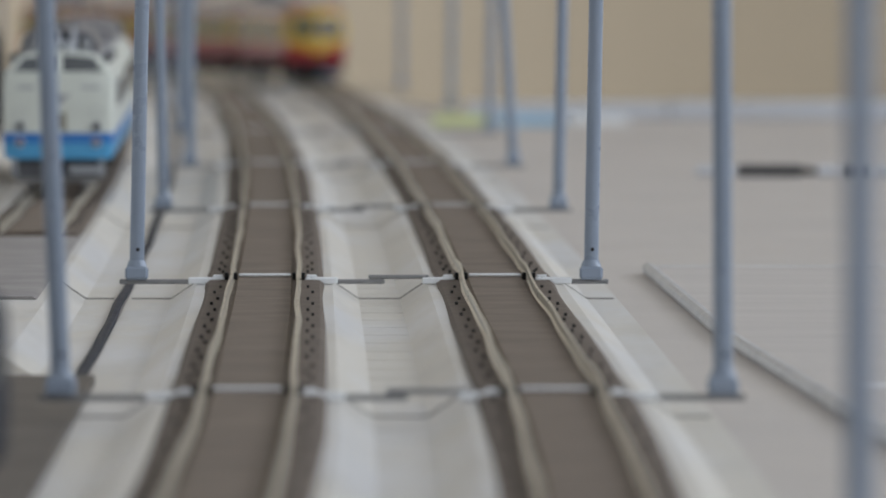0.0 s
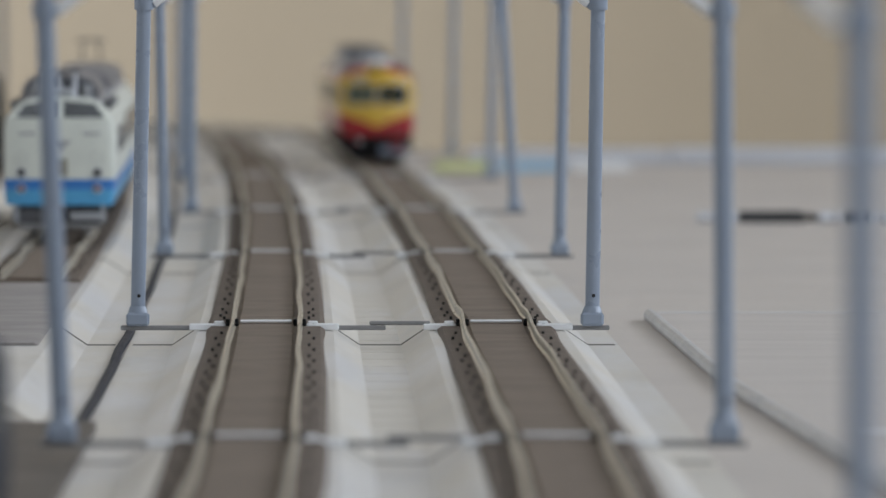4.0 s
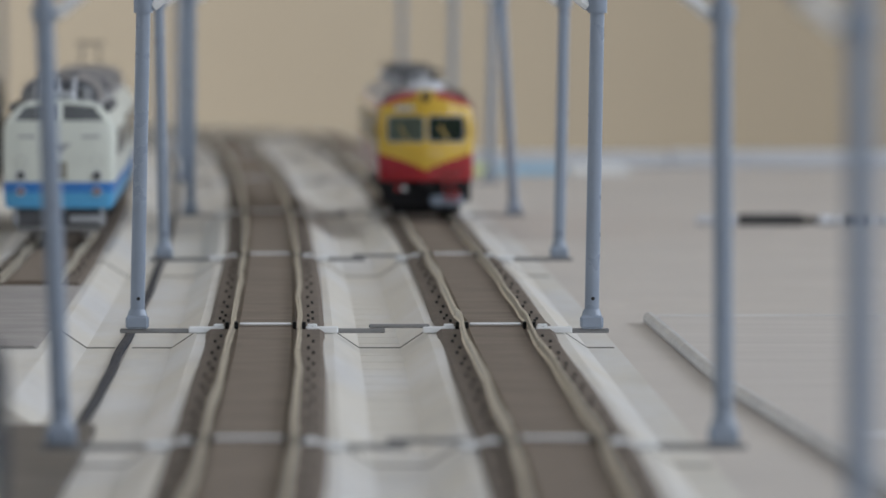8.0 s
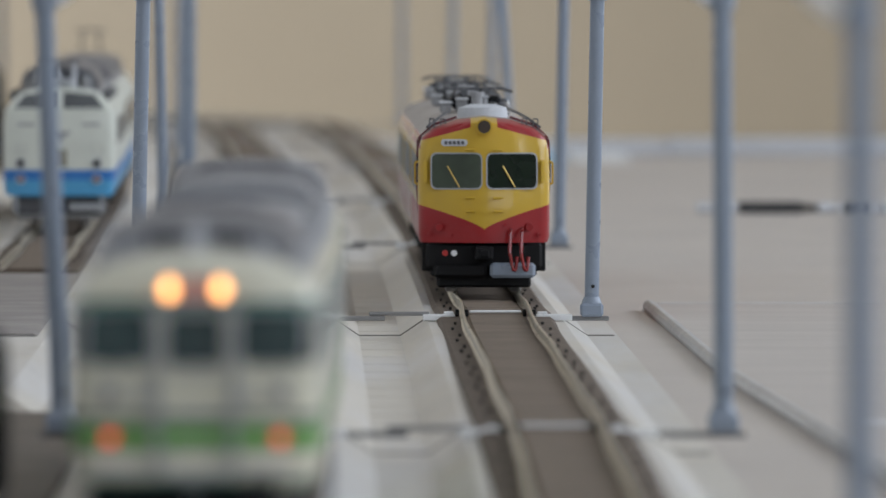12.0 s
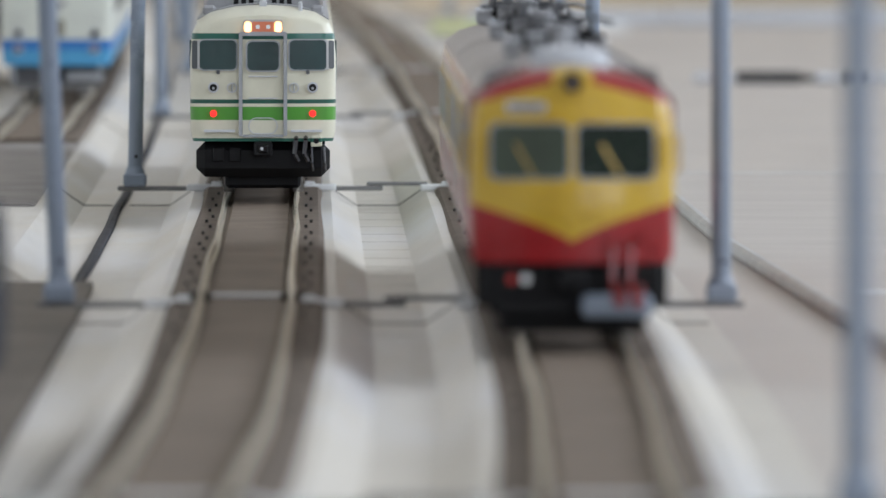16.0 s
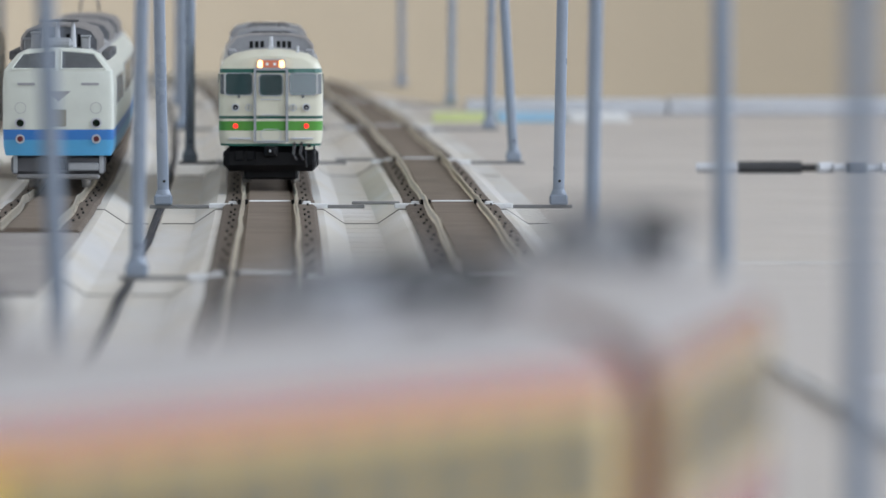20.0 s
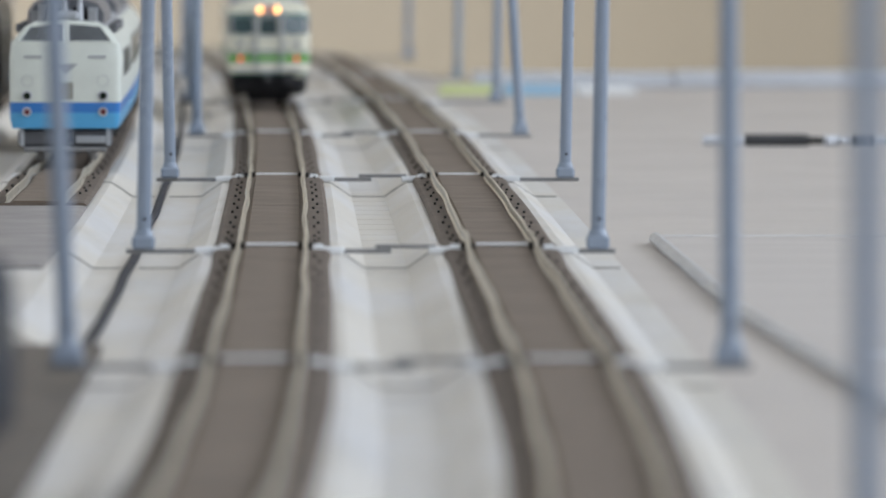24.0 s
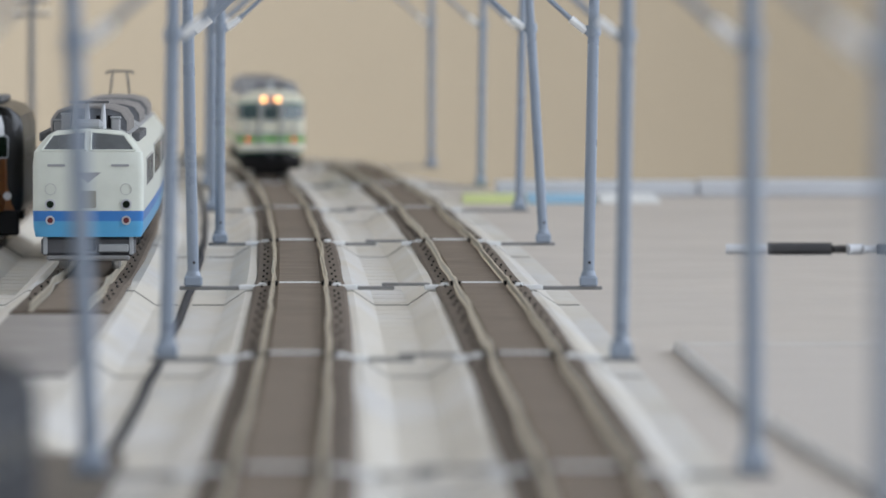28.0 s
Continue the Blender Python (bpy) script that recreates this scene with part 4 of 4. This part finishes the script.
def make_red_cab():
    L = RED_L
    ob = thing("railcar", "yellow and red model railcar with a ridged two-window cab", "model train car", group="train cars")
    part("body", shell(L, HALF_R, 4.5, 39.5, 0.80, rake_r, run=10), M_RED_BODY, ob)
    roof_shell(ob, M_ROOF_PALE, HALF_R, L, 40.0, front=17.0)
    for side, glass in ((1, M_GLASS_M), (-1, M_GLASS_D)):
        for y0, y1, z0, z1 in WIN_R[:-1]:
            side_window(ob, side * 17.5, y0, y1, z0, z1, M_GLASS_C, M_RED_BODY)
        part("cab_side_window", mm_box(side * 17.5 - 0.3, side * 17.5 + 0.3, L / 2 - 17, L / 2 - 12.5, 27, 35, 0.25), M_GLASS_D, ob)
        o = rounded(side * 7.35 - 6.5, side * 7.35 + 6.5, 26.8, 35.8, 1.4)
        w = part("cab_window", rim_on_face(o, 0.36, L, rake_r, 0.3), M_RIM_GREY, ob, "silver-rimmed windscreen")
        part("pane", on_face(o, L, rake_r, 0.22), glass, w)
        part("wiper", bar_on_face(side * 7.35 + 2.4, 32.6, side * 7.35 - 0.8, 27.0, 0.2, L, rake_r, 0.6), M_GOLD, ob, "brass wiper")
        part("corner_slit", on_face(rounded(side * 15.6 - 0.45, side * 15.6 + 0.45, 28.2, 34.2, 0.3, 1), L, rake_r, 0.25), M_RED_BODY, ob)
        for z in (36.9, 24.2, 20.6):
            step = part("grab_step", bar_on_face(side * 3.7 - 1.2, z, side * 3.7 + 1.2, z, 0.26, L, rake_r, 1.5), M_RED_BODY, ob)
            for e in (-1.1, 1.1):
                x, y = side * 3.7 + e, L / 2 - rake_r(side * 3.7 + e, z)
                bm = bmesh.new()
                rod(bm, Vector((x, y - 0.4, z)) * MM, Vector((x, y + 1.5, z)) * MM, 0.2 * MM, None, 6)
                part("stay", bm, M_RED_BODY, step)
        part("tail_lamp", disc_on_face(side * 12.0, 16.4, 1.0, L, rake_r, 1.0), M_RED_BODY, ob, "unlit dark red tail lamp")
        bm = bmesh.new()
        tube(bm, [Vector(p) * MM for p in ((side * 17.3, L / 2 - 10.2, 27.6), (side * 18.3, L / 2 - 10.2, 28.0), (side * 18.3, L / 2 - 10.2, 33.4), (side * 17.3, L / 2 - 10.2, 33.8))], 0.28 * MM)
        part("grab_rail", bm, M_RED_BODY, ob, "thin yellow grab rail at the cab corner")
        for x, z in ((side * 5.4, 17.0), (side * 8.6, 14.2), (side * 14.6, 14.4)):
            part("rivet", disc_on_face(x, z, 0.42, L, rake_r, 0.45, 8), M_RED_BODY, ob)
        part("cab_step", mm_box(side * 14.8 - 1.6, side * 14.8 + 1.6, L / 2 - 10, L / 2 - 8.6, 4.6, 12.4, 0.3), M_UNDER, ob)
        for d in (0, 3):
            bm = bmesh.new()
            tube(bm, [Vector(p) * MM for p in ((side * (10.2 + d), L / 2 - 12, 42.4), (side * (10.2 + d), L / 2 - 12, 45.0), (side * (11.4 + d), L / 2 - 12, 45.0), (side * (11.4 + d), L / 2 - 12, 42.0))], 0.2 * MM)
            part("roof_handrail", bm, M_DARKGREY, ob)
    rim = part("headlamp", disc_on_face(0, 43.0, 2.15, L, rake_r, 1.6, 20), M_RED_BODY, ob, "unlit round headlamp on the ridge")
    part("lens", disc_on_face(0, 43.0, 1.7, L, rake_r, 1.8, 20), M_BROWN_LENS, rim)
    o = rounded(4.4, 11.4, 37.9, 39.7, 0.8)
    w = part("sign_box", on_face(o, L, rake_r, 0.5), M_STRIP, ob, "pale destination board with dark marks")
    for i in range(5):
        part("sign_mark", on_face(rounded(5.3 + i * 1.1, 6.1 + i * 1.1, 38.35, 39.25, 0.15, 1), L, rake_r, 0.65), M_DARKGREY, w)
    for x, m in ((10.4, M_RED), (8.0, M_WHITE)):
        part("hose_cock", disc_on_face(x, 9.6, 0.8, L, flat, 0.2), m, ob)
    for x in (-7.0, -10.0):
        bm = bmesh.new()
        tube(bm, [Vector(p) * MM for p in ((x, L / 2 - 2.5, 16.2), (x, L / 2 + 0.6, 15.2), (x + 0.3, L / 2 + 1.4, 9.6), (x - 0.5, L / 2 + 0.8, 5.4), (x - 1.3, L / 2 + 0.2, 5.0), (x - 1.7, L / 2 - 0.6, 8.6))], 0.48 * MM)
        part("hose", bm, M_HOSE, ob, "red jumper hose")
    part("buffer_beam", mm_box(-15.5, 15.5, L / 2 - 7, L / 2 - 3.2, 5.4, 12.3, 0.8), M_UNDER, ob)
    # black block added to stand in for the shade below the buffer beam
    part("under_cab_shade", mm_box(-12.5, 12.5, L / 2 - 14, L / 2 - 7, 0.3, 5.6, 0.6), M_UNDER, ob)
    c = part("coupler", mm_box(-2.4, 2.4, L / 2 - 4, L / 2 + 2.4, 7.8, 11.4, 0.5), M_BLACK, ob)
    part("coupler_face", mm_box(-1.2, 1.2, L / 2 + 2.2, L / 2 + 3.2, 8.6, 10.6, 0.3), M_UNDER, c)
    part("snow_plough", mm_box(-13.6, -1.5, L / 2 - 3, L / 2 - 0.6, 3.0, 7.0, 0.8), M_POLE, ob, "blue-grey plough")
    part("snow_plough", mm_box(-0.8, 13.6, L / 2 - 5, L / 2 - 2.6, 3.0, 7.0, 0.8), M_UNDER, ob)
    bm = bmesh.new()
    rod(bm, Vector((0, L / 2 - 31, 44.2)) * MM, Vector((0, L / 2 - 31, 47.8)) * MM, 6.9 * MM, 6.5 * MM, 24)
    rod(bm, Vector((0, L / 2 - 31, 47.8)) * MM, Vector((0, L / 2 - 31, 48.7)) * MM, 6.5 * MM, 3.4 * MM, 24)
    part("roof_cover", bm, M_STRIP, ob, "round pale grey roof cover")
    # roof: leads to the collector gear, ventilators
    for s in (-1, 1):
        bm = bmesh.new()
        tube(bm, [Vector(p) * MM for p in ((s * 15.0, L / 2 - 15, 42.8), (s * 12.0, L / 2 - 22, 45.0), (s * 9.4, L / 2 - 42, 46.4), (s * 8.0, L / 2 - 110, 46.6))], 0.4 * MM)
        part("roof_wire", bm, M_DARKGREY, ob)
        bm = bmesh.new()
        tube(bm, [Vector(p) * MM for p in ((s * 16.6, L / 2 - 19, 12.6), (s * 17.5, L / 2 - 19, 30), (s * 17.2, L / 2 - 19, 39.5), (s * 13.4, L / 2 - 19, 43.2), (s * 7, L / 2 - 19, 45.2))], 0.55 * MM)
        part("rain_gutter", bm, M_DARK_RED, ob, "dark red gutter behind the cab")
    collector(ob, L / 2 - 148)
    for i in range(3):
        part("roof_vent", mm_box(-3.5, 3.5, L / 2 - 62 - i * 17 - 5, L / 2 - 62 - i * 17 + 5, 45.2, 47.6, 1.2), M_ROOF_PALE, ob)
    underframe(ob, L, truck=27)
    return ob


def collector(ob, y):
    """Folded current collector on a dark cradle, with springs, fuse boxes and pipes ahead of it."""
    pantograph(ob, y, 48.2, raised=3.4, wide=16.8)
    part("collector_cradle", mm_box(-7.0, 7.0, y - 11, y + 11, 46.0, 49.6, 1.0), M_BLACK, ob)
    for x in (-3.2, 3.2):
        bm = bmesh.new()
        rod(bm, Vector((x, y - 14, 50.6)) * MM, Vector((x, y + 14, 50.6)) * MM, 1.0 * MM, None, 10)
        part("spring_tube", bm, M_DARKGREY, ob)
    for x, h in ((-1.5, 49.4), (4.0, 48.8), (8.5, 47.8)):
        box = part("fuse_box", mm_box(x - 1.6, x + 1.6, y + 15, y + 26, 45.0, h, 0.6), M_ROOF, ob, "grey fuse box")
        part("box_lid", mm_box(x - 1.9, x + 1.9, y + 14.6, y + 26.4, h - 0.1, h + 0.5, 0.2), M_STRIP, box)
    for x in (-8.5, -5.5):
        bm = bmesh.new()
        tube(bm, [Vector(p) * MM for p in ((x, y + 34, 45.0), (x, y + 20, 47.2), (x + 2.0, y + 8, 47.6))], 0.6 * MM)
        part("roof_pipe", bm, M_STEEL, ob)
    bm = bmesh.new()
    rod(bm, Vector((0, y + 30, 45)) * MM, Vector((0, y + 30, 50.6)) * MM, 1.5 * MM, None, 12)
    rod(bm, Vector((0, y + 30, 50.0)) * MM, Vector((0, y + 30, 51.0)) * MM, 2.1 * MM, None, 12)
    part("roof_post", bm, M_ROOF, ob)


red_a = make_red_cab()
RED_TAIL = RED_L + 0.6
red_b = make_tail_car("yellow and red model electric railcar with a pale roof", M_RED_CAR, M_ROOF_PALE, HALF_R, WIN_R, M_RED_BODY, M_GLASS_C, 17.5, RED_TAIL, 27)
red_c = make_tail_car("yellow and red model railcar at the train's end", M_RED_CAR, M_ROOF_PALE, HALF_R, WIN_R, M_RED_BODY, M_GLASS_C, 17.5, RED_TAIL, 27)
for car in (red_b, red_c):
    roof_shell(car, M_ROOF_PALE, HALF_R, RED_TAIL, 40.0, front=0.3)
    for i in range(4):
        part("roof_vent", mm_box(-3.5, 3.5, 22 + i * 15, 32 + i * 15, 45.2, 47.6, 1.2), M_ROOF_PALE, car)
    collector(car, RED_L / 2 - 148)

# ---- white and blue express railcar, parked
MM = 0.001045
HALF_B = [(17.2, 10.0), (17.9, 13.0), (18.1, 19.0), (18.1, 26.0), (18.1, 33.0), (17.7, 37.6), (15.8, 40.2), (13.4, 43.0), (10.4, 44.5), (0.0, 45.2)]


def rake_b(x, z):
    return 0.003 * x * x + (max(0.0, z - 37.3) * 1.25)


def make_blue_cab():
    L = 250
    ob = thing("railcar", "white and blue model express railcar with a sloping windscreen, parked", "model train car", group="train cars")
    part("body", shell(L, HALF_B, 2.2, 45.0, 1.0, rake_b), M_BLUE_BODY, ob)
    roof_shell(ob, M_ROOF, HALF_B, L, 42.5, front=24)
    for side in (-1, 1):
        o = [(side * 0.9, 38.1), (side * 8.0, 38.1), (side * 15.2, 38.1), (side * 13.4, 40.6), (side * 11.6, 43.0), (side * 5.5, 43.7), (side * 0.9, 44.0)]
        w = part("windscreen", on_face(o, L, rake_b, 0.45), M_GLASS_W, ob, "tinted sloping windscreen")
        for a, b in zip(o, o[1:] + o[:1]):
            part("windscreen_frame", bar_on_face(*a, *b, 0.38, L, rake_b, 0.3), M_BLUE_BODY, w)
        for z, m in ((20.6, M_GLASS_D), (15.4, M_DARK_RED)):
            rim = part("lamp_ring", disc_on_face(side * 12.4, z, 1.75 if z > 18 else 1.5, L, rake_b, 0.7, 18), M_STEEL, ob, "silver lamp ring")
            part("lens", disc_on_face(side * 12.4, z, 1.2 if z > 18 else 0.95, L, rake_b, 0.85, 16), m, rim)
        part("air_inlet", on_face(rounded(side * 10.4 - 2.9, side * 10.4 + 2.9, 32.9, 33.7, 0.3), L, rake_b, 0.3), M_ROOF, ob)
        part("round_hatch", rim_on_face(rounded(side * 12.3 - 1.7, side * 12.3 + 1.7, 23.8, 27.2, 1.7, 5), 0.2, L, rake_b, 0.15), M_RIM, ob)
        part("skirt_stay", mm_box(side * 14 - 0.7, side * 14 + 0.7, L / 2 - 3.5, L / 2 - 2.0, 4.2, 10.2, 0.2), M_RIM_GREY, ob)
        for i in range(8):
            side_window(ob, side * 18.1, -110 + i * 21, -94 + i * 21, 26, 34.5, M_GLASS_W, M_RIM)
    part("sign_box", on_face(rounded(-2.6, 2.6, 19.4, 25.0, 0.4), L, rake_b, 0.35), M_SIGN_GREY, ob, "olive-grey sign box")
    part("crest", on_face([(-4.2, 31.0), (4.2, 31.0), (0, 27.6)], L, rake_b, 0.3), M_ROOF, ob, "silver triangular crest")
    part("skirt", mm_box(-15.4, 15.4, L / 2 - 8, L / 2 - 3.2, 3.8, 10.0, 1.0), M_DARKGREY, ob)
    part("skirt_lip", mm_box(-13.6, 13.6, L / 2 - 4, L / 2 - 1.2, 2.2, 3.9, 0.6), M_BAR, ob)
    part("step_plate", mm_box(-13.2, -3.2, L / 2 - 3.4, L / 2 - 1.6, 5.0, 7.6, 0.4), M_RIM_GREY, ob, "pale grey step plate")
    part("coupler", mm_box(-2.6, 2.6, L / 2 - 5, L / 2 - 1.0, 5.4, 9.2, 0.5), M_BLACK, ob)
    part("cab_roof_lamp", mm_box(-4.5, 4.5, L / 2 - 20, L / 2 - 12, 44.8, 48.2, 1.2), M_RIM_GREY, ob)
    for y, h in ((80, 52.0), (48, 52.0), (10, 52.0), (-30, 52.0)):
        roof_box(ob, 0, y, 25, 27, 44.0, h, M_COOLER, slots=True)
    for i in range(7):
        for x in (-15.2, 15.2):
            part("roof_vent", mm_box(x - 1.4, x + 1.4, 88 - i * 24, 96 - i * 24, 40.8, 43.8, 0.4), M_DARKGREY, ob)
    part("gear_plate", mm_box(-6.5, 6.5, 96, 112, 53.4, 54.2, 0.2), M_DARKGREY, ob, "dark plate over the roof gear")
    for x in (-4.6, 0.6, 4.8):
        for y in (99, 108):
            bm = bmesh.new()
            rod(bm, Vector((x, y, 45.0)) * MM, Vector((x, y, 53.5)) * MM, 1.1 * MM, 0.45 * MM, 8)
            part("insulator", bm, M_STRIP, ob, "pale roof insulator")
    for x, y, h in ((7.6, 104, 49.6), (-8.6, 101, 48.4), (10.2, 94, 47.5)):
        box = part("switch_box", mm_box(x - 1.5, x + 1.5, y - 4, y + 4, 44.0, h, 0.4), M_ROOF, ob)
        part("box_lid", mm_box(x - 1.8, x + 1.8, y - 4.3, y + 4.3, h - 0.1, h + 0.6, 0.2), M_RIM_GREY, box, "pale grey lid")
    underframe(ob, L)
    return ob


blue_a = make_blue_cab()
def make_blue_car(words):
    ob = make_tail_car(words, M_BLUE_BODY, M_ROOF, HALF_B, WIN_G, M_RIM, M_GLASS_W, 18.1)
    roof_shell(ob, M_ROOF, HALF_B, 248, 42.5, front=0.3)
    for y in (-80, -30, 20):
        roof_box(ob, 0, y, 25, 40, 44.0, 51.0, M_COOLER, slots=False)
    return ob


blue_b = make_blue_car("white and blue model express railcar with a grey roof, parked")
blue_c = make_blue_car("white and blue model express railcar with a raised pantograph, parked")
pantograph(blue_c, -104, 49.0, raised=11.0, wide=9.2)


# ---- dark locomotive with an orange front, parked on the far siding
MM = 0.001


def orange_nose(t, x, y, z, col):
    front = calc(t, "GREATER_THAN", y, 0.115)
    # white upper part: the highlight on the rounded nose, put into its colour
    paint = mixed(t, calc(t, "GREATER_THAN", z, 0.038), (0.26, 0.10, 0.03), (0.62, 0.62, 0.62))
    return mixed(t, calc(t, "MULTIPLY", front, calc(t, "LESS_THAN", z, 0.047)), col, paint)


M_DARK_BODY = livery("dark_brown_livery", (0.009, 0.008, 0.008), (), extra=orange_nose)
M_NAVY = worn("dark_blue_livery", (0.012, 0.015, 0.023), 0.6, dirt=0.4, shine=0.2)
HALF_D = [(17.2, 10.0), (18.0, 13.0), (18.2, 20.0), (18.2, 27.0), (18.2, 36.0), (18.0, 43.0), (16.8, 47.0), (13.0, 50.0), (7.0, 51.6), (0.0, 52.2)]


def rake_d(x, z):
    return 0.03 * x * x + max(0.0, z - 40) * 0.5


def make_parked(words, paint, length, tall):
    half = [(x, 10 + (z - 10) * tall) for x, z in HALF_D]
    ob = thing("locomotive", words, "model locomotive", group="locomotives")
    part("body", shell(length, half, 7.0, 60, 1.0, rake_d), paint, ob)
    for side in (-1, 1):
        o = rounded(side * 7.5 - 4.5, side * 7.5 + 4.5, 10 + 21 * tall, 10 + 29 * tall, 0.8)
        w = part("cab_window", rim_on_face(o, 0.5, length, rake_d), M_RIM_GREY, ob)
        part("pane", on_face(o, length, rake_d, 0.2), M_GLASS_D, w)
        part("lamp", disc_on_face(side * 12, 16, 1.6, length, rake_d, 0.6), M_STEEL, ob)
        for i in range(4):
            side_window(ob, side * 18.2, -length * 0.36 + i * length * 0.19, -length * 0.36 + i * length * 0.19 + 9, 10 + 20 * tall, 10 + 27 * tall, M_GLASS_D, M_RIM_GREY)
    part("roof_hatch", mm_box(-9, 9, -length * 0.3, length * 0.3, 10 + 41.5 * tall, 10 + 44 * tall, 0.8), M_DARKGREY, ob)
    # pilot, drawn down to the rails to fill in the dark below it too
    part("pilot_with_shade", mm_box(-16.5, 16.5, length / 2 - 14, length / 2 - 7, 0.6, 10.2, 0.8), M_BLACK, ob)
    part("underframe", mm_box(-14.5, 14.5, -length / 2 + 3, length / 2 - 8, 7.5, 10.4, 0.5), M_UNDER, ob)
    for y in (-length / 2 + 37, length / 2 - 37):
        bogie(ob, y)
    return ob


orange_loco = make_parked("black model locomotive with a rounded orange front, highlight painted white, parked", M_DARK_BODY, 250, 1.0)
navy_loco = make_parked("dark blue-grey model locomotive parked on a brown board", M_NAVY, 190, 0.72)

# ---- model telegraph pole behind the sidings
tele = thing("telegraph_pole", "grey model telegraph pole with crossarms and pale insulators", "telegraph pole", pose(-0.2495, 6.02, 0.0))
bm = bmesh.new()
rod(bm, (0, 0, 0), (0, 0, 0.125), 0.0023, 0.0017, 10)
part("pole", bm, M_BAR, tele)
for z, w in ((0.0905, 0.0105), (0.0985, 0.0095)):
    part("crossarm", box_mesh(-w, w, -0.001, 0.001, z - 0.0008, z + 0.0008, bevel=0.0002), M_DARKGREY, tele)
    for k in (-0.9, -0.45, 0.45, 0.9):
        bm = bmesh.new()
        rod(bm, (k * w, 0, z + 0.0007), (k * w, 0, z + 0.0032), 0.0008, 0.0005, 8)
        part("insulator", bm, M_CLIP, tele)


# ---- where the cars run
def on_line(s, off, length=CAR_L, truck=0.037, up=RAIL_TOP + 0.00095):
    """Pose of a car whose cab end stands at s, facing the camera's end of the line."""
    a, b = s + truck, s + length - truck
    xa, ya, _ = spot(a, off)
    xb, yb, _ = spot(b, off)
    turn = math.atan2(-(xa - xb), ya - yb)
    return Matrix.Translation(((xa + xb) / 2, (ya + yb) / 2, up)) @ Matrix.Rotation(turn, 4, "Z")


def between(table, t):
    """Smooth value of a table of (t, value) at t."""
    ts = [p[0] for p in table]
    if t <= ts[0]:
        return table[0][1]
    for i in range(len(table) - 1):
        (a, va), (b, vb) = table[i], table[i + 1]
        if t <= b:
            pa = table[i - 1] if i else (a - (b - a), va - (vb - va))
            pb = table[i + 2] if i + 2 < len(table) else (b + (b - a), vb + (vb - va))
            ma, mb = (vb - pa[1]) / (b - pa[0]), (pb[1] - va) / (pb[0] - a)
            h = b - a
            u = (t - a) / h
            return (2 * u**3 - 3 * u**2 + 1) * va + (u**3 - 2 * u**2 + u) * h * ma + (-2 * u**3 + 3 * u**2) * vb + (u**3 - u**2) * h * mb
    return table[-1][1]


RED_AT = ((0, 6.25), (1, 5.99), (3, 5.41), (5.5, 4.69), (7, 4.27), (8, 4.0), (9, 3.73), (10, 3.46), (11, 3.17), (11.5, 3.04), (13.5, 2.478), (14.5, 2.226), (15, 2.098), (16, 1.86),
          (17, 1.55), (17.5, 1.4), (18, 1.25), (18.4, 1.157), (18.8, 1.081), (19, 1.035), (19.6, 0.879), (20.3, 0.704), (20.5, 0.652), (22.5, 0.10), (28, -1.4))
GREEN_AT = ((0, -1.25), (8, 0.57), (8.6, 0.69), (9, 0.79), (10, 1.06), (10.6, 1.2), (11.5, 1.398), (13.5, 1.965), (14, 2.105), (15, 2.376), (16, 2.638), (17, 2.887), (18, 3.145),
            (19, 3.43), (20, 3.695), (20.5, 3.81), (22.5, 4.29), (24, 4.66), (26, 5.12), (27, 5.37), (28, 5.68))
RED_PITCH = 0.175
BLUE_S = 3.63
blue_a.matrix_basis = on_line(BLUE_S, SIDE + 0.030)
blue_b.matrix_basis = on_line(BLUE_S + 0.267, SIDE + 0.030)
blue_c.matrix_basis = on_line(BLUE_S + 0.534, SIDE + 0.030)


orange_loco.matrix_basis = on_line(4.11, SIDE - 0.0220)
navy_loco.matrix_basis = pose(-0.0905, 1.60, TOP + 0.0024, 0, 0, 178)


def motions():
    times = [i * 0.25 for i in range(113)]
    for car, table, off, behind in ((red_a, RED_AT, 0.0293, 0.0), (red_b, RED_AT, 0.0293, RED_PITCH), (red_c, RED_AT, 0.0293, 2 * RED_PITCH), (green_a, GREEN_AT, -0.0295, 0.0), (green_b, GREEN_AT, -0.0295, 0.256)):
        long, truck = (RED_PITCH, 0.0285) if table is RED_AT else (CAR_L, 0.037)
        turned = Matrix.Rotation(math.pi if car is green_b else 0.0, 4, "Z")
        walk(car, [(t, on_line(between(table, t) + behind, off, long, truck) @ turned) for t in times])


motions()
